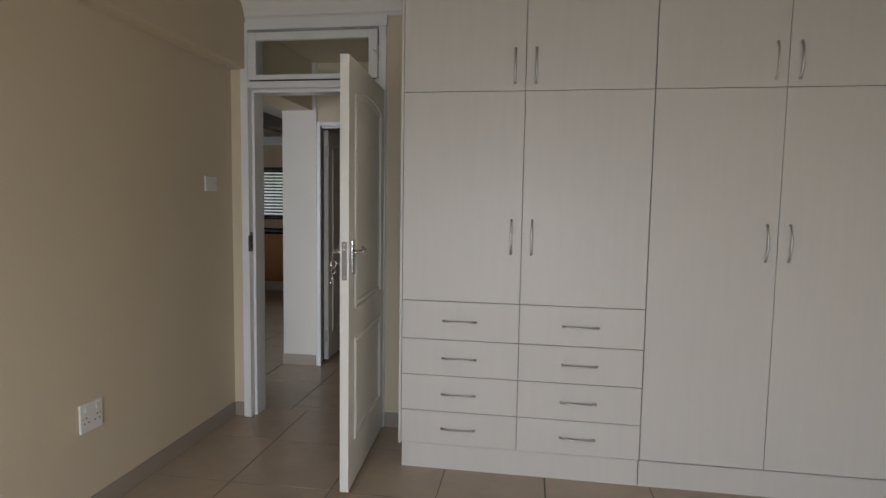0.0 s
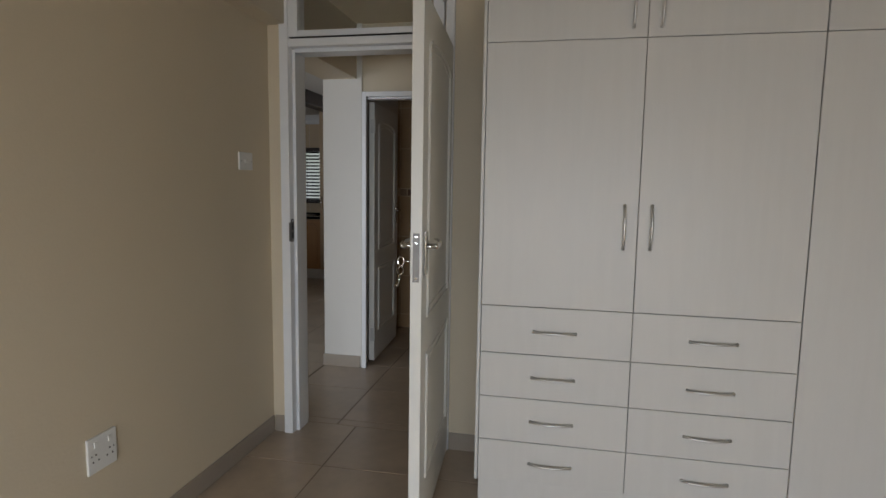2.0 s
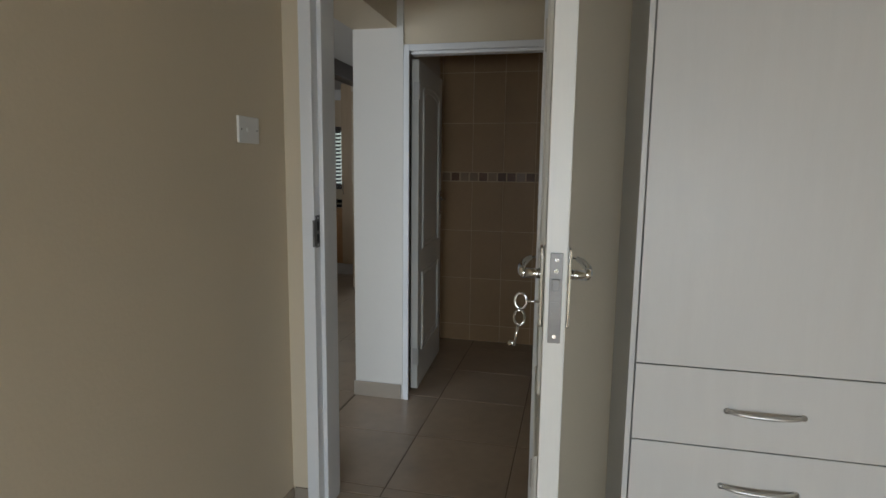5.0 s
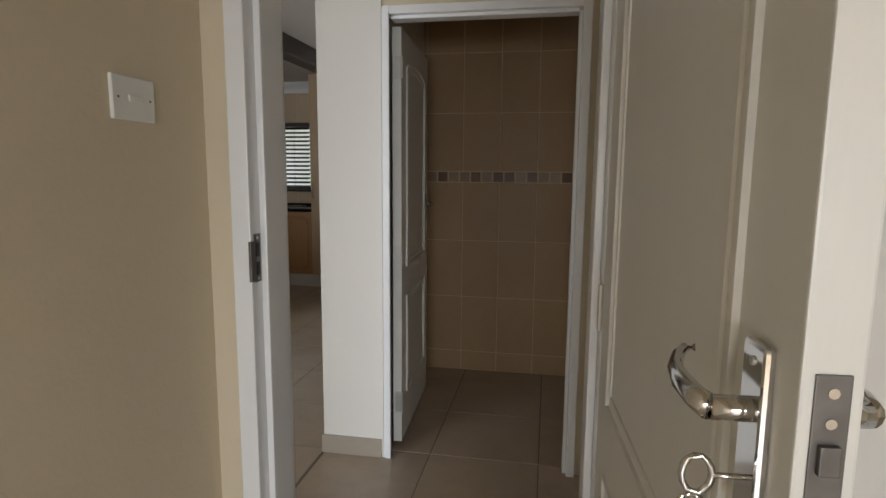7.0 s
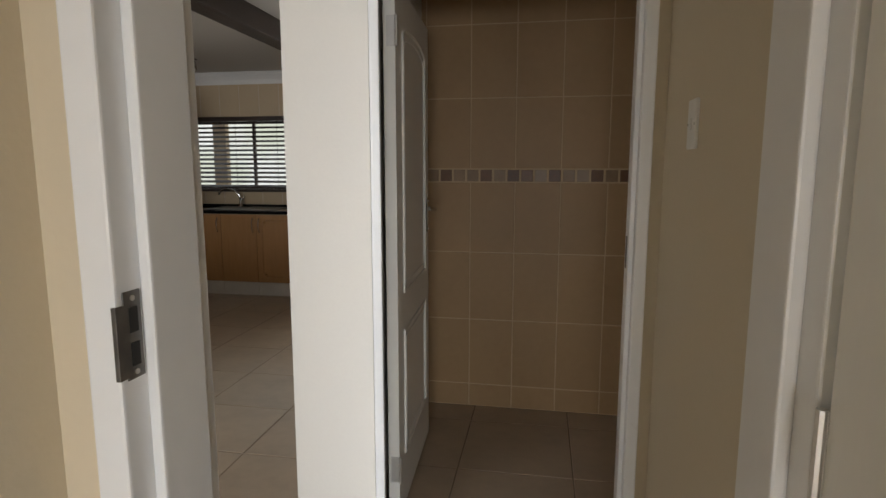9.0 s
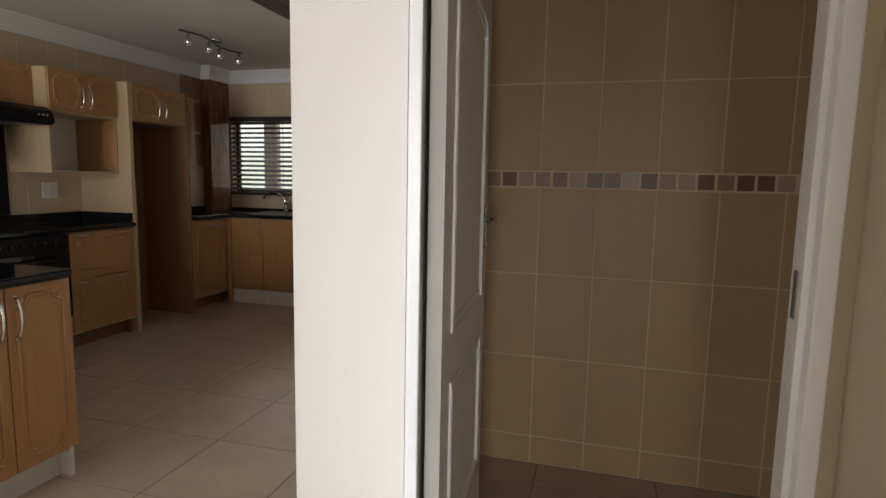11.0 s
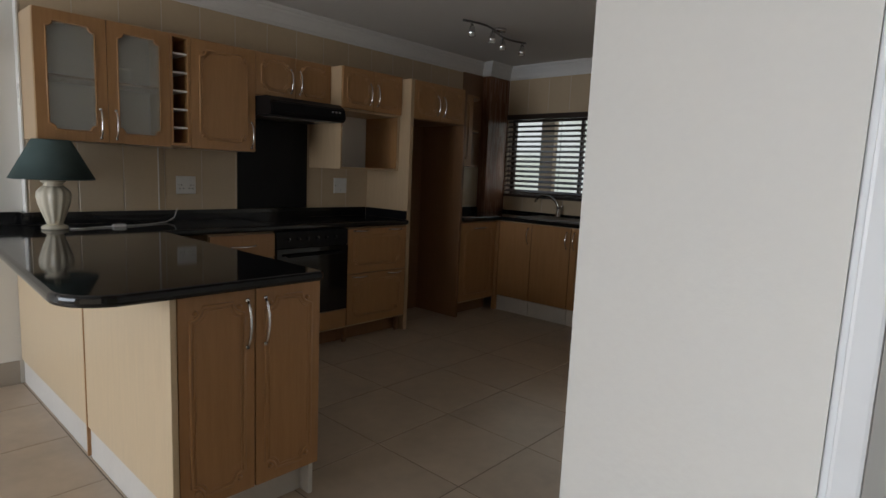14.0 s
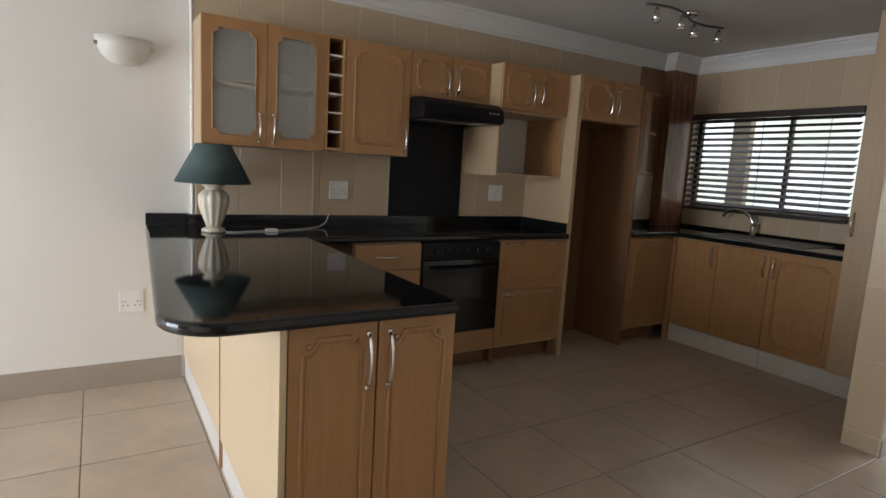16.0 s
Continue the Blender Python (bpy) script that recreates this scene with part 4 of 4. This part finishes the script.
part("board_joint", box(-4.006, -3.9955, 4.637, 4.654, 0.01, 0.866), OAK, pen)
for a, b in ((-3.995, -3.145), (-5.16, -4.0065)):
    part("side_plinth", box(a, b, 4.650, 4.654, 0, 0.138, 0.001), PLINTH, pen, "white plinth strip")
part("wall_trim", box(-5.168, -5.118, 4.655, 4.688, 0.0, 0.866), PLINTH, pen)

# ---------------------------------------------------------------- kitchen window and blind
win = thing("window_1", (-4.29, 8.97, 1.09), "brown metal kitchen window with clear panes", "window", kind="structure")
for b in ((-4.979, -4.94, 1.091, 1.899), (-3.64, -3.601, 1.091, 1.899), (-4.170, -4.143, 1.13, 1.86), (-4.94, -3.64, 1.091, 1.13), (-4.94, -3.64, 1.86, 1.899)):
    part("window_frame", box(b[0], b[1], 8.97, 9.01, b[2], b[3], 0.003), ALU, win)
for a, b in ((-4.94, -4.17), (-4.143, -3.64)):
    p = part("pane", box(a, b, 8.988, 8.992, 1.13, 1.86), GLASS, win)
    p.visible_shadow = False
bl = thing("venetian_blind", (-4.29, 8.86, 1.08), "dark stained wooden venetian blind lowered over the window", "blind")
part("head_rail", box(-4.958, -3.605, 8.825, 8.885, 1.865, 1.915, 0.003), BLIND, bl)
part("bottom_rail", box(-4.958, -3.615, 8.83, 8.88, 1.075, 1.10, 0.004), BLIND, bl)
n = 15
for i in range(n):
    z = 1.14 + (1.845 - 1.14) * (i / (n - 1)) ** 1.0
    tmp = box(-4.955, -3.615, -0.025, 0.025, -0.002, 0.002)
    tmp.transform(pose(0, 8.855, z, 27, 0, 0))
    part("slat", tmp, BLIND, bl)
for z in (1.103, 1.109):
    part("slat", box(-4.955, -3.615, 8.832, 8.878, z, z + 0.003), BLIND, bl)
for x in (-4.82, -4.30, -3.80):
    part("cord", tube([(x, 8.829, 1.09), (x, 8.829, 1.87)], 0.0022, 6), BLIND, bl)
part("pull_cord", tube([(-4.90, 8.822, 1.20), (-4.90, 8.822, 1.87)], 0.002, 6), BLIND, bl)
tagged(part("backdrop", box(-9, 1, 12.5, 12.6, -1, 6), OUTSIDE), "bright garden beyond the kitchen window", "backdrop", kind="structure")
slab("ground", "pale paving outside the window", "ground", PLINTH, -9, 1, 9.06, 12.5, -0.3, -0.12)
tagged(part("garden_post", box(-5.55, -5.35, 10.4, 10.5, -0.12, 3.2, 0.01), PANEL), "brown post standing outside the window", "post")

# passage door at the end
dd = thing("passage_door", (-2.25, 8.97, 0), "dark wooden outside door frame at the passage end", "door frame", kind="structure")
for a, b in ((-2.65, -2.58), (-1.92, -1.85)):
    part("jamb", box(a, b, 8.92, 9.03, 0, 2.1, 0.004), BEAM, dd)
part("head", box(-2.58, -1.92, 8.92, 9.03, 2.03, 2.1, 0.004), BEAM, dd)

slab("tile_edge_trim", "white tile edge trim at the wall corner", "trim", PLAST, -5.169, -5.104, 4.684, 4.692, 0.976, 2.399)
slab("tile_step_trim", "white tile edge trim", "trim", PLAST, -5.1075, -5.1005, 5.377, 5.383, 0.976, 1.369)

# ---------------------------------------------------------------- small kitchen things
lamp = thing("table_lamp", (-4.86, 4.758, 0.905), "cream ribbed ceramic table lamp with a green shade", "lamp")
c = (-4.86, 4.758, 0.9056)
part("foot", lathe([(0.058, 0), (0.062, 0.006), (0.058, 0.016), (0.042, 0.024)], c, 28), CERAMIC, lamp, "", True)
part("body", lathe([(0.036, 0.024), (0.045, 0.05), (0.06, 0.09), (0.075, 0.135), (0.081, 0.17), (0.078, 0.195), (0.062, 0.215), (0.046, 0.226)], c, 64, ribs=11, depth=0.09), CERAMIC, lamp, "", True)
part("neck", lathe([(0.046, 0.226), (0.040, 0.238), (0.056, 0.246), (0.056, 0.254), (0.03, 0.26), (0.014, 0.264), (0.014, 0.30)], c, 28), CERAMIC, lamp, "", True)
bm = lathe([(0.19, 0.265), (0.193, 0.262), (0.088, 0.462), (0.085, 0.464), (0.084, 0.460), (0.186, 0.267)], c, 48)
bmesh.ops.delete(bm, geom=[f for f in bm.faces if len(f.verts) > 4], context="FACES_ONLY")
shade = part("shade", bm, GREEN, lamp, "teal green fabric shade", True)
part("shade_ring", tube([(c[0] + 0.19 * math.cos(a), c[1] + 0.19 * math.sin(a), c[2] + 0.264) for a in [2 * math.pi * i / 40 for i in range(40)]], 0.003, 6, closed=True), GREEN, shade, "", True)
part("spider", tube([(c[0], c[1] - 0.085, c[2] + 0.455), (c[0], c[1] + 0.085, c[2] + 0.455)], 0.0025, 6), STEEL, lamp)
part("stem", tube([(c[0], c[1], c[2] + 0.29), (c[0], c[1], c[2] + 0.458)], 0.004, 8), STEEL, lamp)
pts = [(-4.82, 4.815, 0.909), (-4.80, 4.87, 0.909), (-4.84, 4.95, 0.909), (-4.845, 5.04, 0.910), (-4.86, 5.12, 0.910), (-4.89, 5.20, 0.909), (-4.93, 5.28, 0.909), (-4.99, 5.38, 0.912), (-5.05, 5.45, 0.93), (-5.085, 5.485, 0.985)]
fine = []
for i in range(len(pts) - 1):
    for k in range(4):
        fine.append(Vector(pts[i]).lerp(Vector(pts[i + 1]), k / 4))
fine.append(Vector(pts[-1]))
cord = thing("lamp_cord", (-4.85, 5.05, 0.905), "white lamp cord with an inline switch on the worktop", "cord")
part("cable", tube(fine, 0.003, 6), PLAST, cord, "", True)
part("inline_switch", box(-4.862, -4.828, 5.03, 5.095, 0.906, 0.922, 0.004), PLAST, cord)

wall_plate("wall_socket", "white double socket on the beige tiles", pose(-5.098, 5.547, 1.137) @ WESTWALL, 0.125, 0.115, [(-0.03, 0.03, 0.014, 0.02), (0.03, 0.03, 0.014, 0.02)], pins, "sockets")
wall_plate("wall_socket", "white isolator switch plate on the beige tiles", pose(-5.098, 6.79, 1.15) @ WESTWALL, 0.125, 0.12, [(0, 0, 0.03, 0.04)], [(0.0, -0.035)], "sockets")
wall_plate("wall_socket", "white double socket on the ivory wall", pose(-5.17, 4.378, 0.48) @ WESTWALL, 0.12, 0.125, [(-0.03, 0.035, 0.014, 0.02), (0.03, 0.035, 0.014, 0.02)], pins, "sockets")

sc = thing("wall_light", (-5.17, 4.368, 1.75), "opal glass half-bowl wall light, unlit", "wall light")
bm = lathe([(0.03, -0.135), (0.07, -0.122), (0.105, -0.09), (0.125, -0.05), (0.135, 0.0), (0.131, 0.0), (0.12, -0.05), (0.10, -0.087), (0.066, -0.117), (0.0301, -0.129)], (-5.168, 4.368, 1.887), 28, squash=(0.75, 1), arc=math.pi, start=-math.pi / 2)
part("bowl", bm, OPAL, sc, "opal glass bowl", True)
part("back_plate", box(-5.17, -5.16, 4.285, 4.455, 1.80, 1.87, 0.003), PLAST, sc)
for s in (-1, 1):
    part("clip", box(-5.168, -5.13, 4.368 + s * 0.128 - 0.008, 4.368 + s * 0.128 + 0.008, 1.838, 1.856, 0.002), CHROME, sc, "chrome clip")

sp = thing("ceiling_spotlight_bar", (-4.15, 7.54, 2.4), "wavy chrome ceiling bar with four unlit spotlights", "ceiling light")
part("canopy", lathe([(0.055, 0.0), (0.055, -0.018), (0.045, -0.026)], (-4.13, 7.54, 2.3995), 24), CHROME, sp, "", True)
part("stem", tube([(-4.13, 7.54, 2.375), (-4.13, 7.54, 2.362)], 0.008, 8), CHROME, sp)
pts = []
for i in range(25):
    u_ = i / 24 - 0.5
    pts.append((-4.115 - 0.05 * math.sin(2 * math.pi * u_) - 0.03 * u_, 7.49 + 0.82 * u_, 2.362))
part("bar", tube(pts, 0.008, 8), DARKST, sp, "", True)
for i in (2, 9, 16, 23):
    x, y, z = pts[i]
    dx = 0.03 if i in (2, 16) else 0.02
    body = part("spot_head", tube([(x, y, z - 0.02), (x + dx * 0.5, y - 0.012, z - 0.055), (x + dx, y - 0.03, z - 0.10)], [0.012, 0.022, 0.026], 14), CHROME, sp, "", True)
    part("arm", tube([(x, y, z), (x, y, z - 0.025)], 0.005, 8), CHROME, body)
    part("bulb", lathe([(0.006, -0.006), (0.02, -0.004), (0.021, 0.004), (0.006, 0.005)], (x + dx * 1.05, y - 0.032, z - 0.104), 14), OPAL, body, "glass bulb", True)

# ---------------------------------------------------------------- wall tiles, then floor tiles
RY = [4.70 + 0.24 * i for i in range(18)]
ROWS_K = ((0.0, 0.40), (0.40, 0.97), (0.97, 1.37), (1.37, 1.70), (1.70, 2.03), (2.03, 2.40))
tg = 0.006
for a in RY:
    for z0, z1 in ROWS_K[2:]:
        b = min(a + 0.24, 8.57)
        if b - a > 0.03 and not (7.12 < a < 7.5 and z1 < 1.72):
            step = 0.004 if a < 5.3 and z1 < 1.4 else 0.0
            piece("tile", kitchen_wall, (-5.113 + step, (a + b) / 2, (z0 + z1) / 2), (0.01, b - a - tg, z1 - z0 - tg), TILE)
for i in range(11):
    a, b = -4.995 + 0.24 * i, min(-4.995 + 0.24 * (i + 1), -2.912)
    if b - a < 0.03:
        continue
    for z0, z1 in ((0.906, 1.08), (1.912, 2.40)):
        if a >= -3.36 and z0 < 1.9:
            continue
        piece("tile", window_wall, ((a + b) / 2, 8.903, (z0 + z1) / 2), (b - a - tg, 0.01, z1 - z0 - tg), TILE)
for z0, z1 in ((0, 0.09), (0.09, 0.47), (0.47, 0.85), (0.85, 1.23), (1.23, 1.61), (1.61, 1.99), (1.99, 2.199)):
    piece("tile", stub, (-2.8435, 7.553, (z0 + z1) / 2), (0.162, 0.01, z1 - z0 - tg), TILE)
PATTERN = "MDMMDMDDLDMLDMDDLMDMLDM"
BANDS = ((0.0, 0.13), (0.13, 0.507), (0.507, 0.886), (0.886, 1.268), (1.340, 1.71), (1.71, 2.085), (2.085, 2.40))
for i in range(-1, 6):
    a, b = max(-1.493 + 0.24 * i, -1.519), min(-1.493 + 0.24 * (i + 1), -0.241)
    if b - a < 0.012:
        continue
    for z0, z1 in BANDS:
        piece("tile", bath_wall, ((a + b) / 2, 5.884, (z0 + z1) / 2), (b - a - tg, 0.01, z1 - z0 - tg), BTILE)
for i, kind in enumerate(PATTERN):
    x = -1.4936 + 0.0726 * i
    if x < -0.30:
        piece("mosaic_tile", bath_wall, (x + 0.0345, 5.884, 1.304), (0.061, 0.012, 0.061), {"D": MOS_D, "M": MOS_M, "L": MOS_L}[kind])
tiles_floor(-1.52, 2.02, -1.6, 3.61, -1.10, 3.64)
tiles_floor(-5.165, -1.717, 0.41, 8.90, -1.215, 4.14)
tiles_floor(-1.717, -0.24, 3.61, 5.88, -1.215, 4.14 + 0.04)
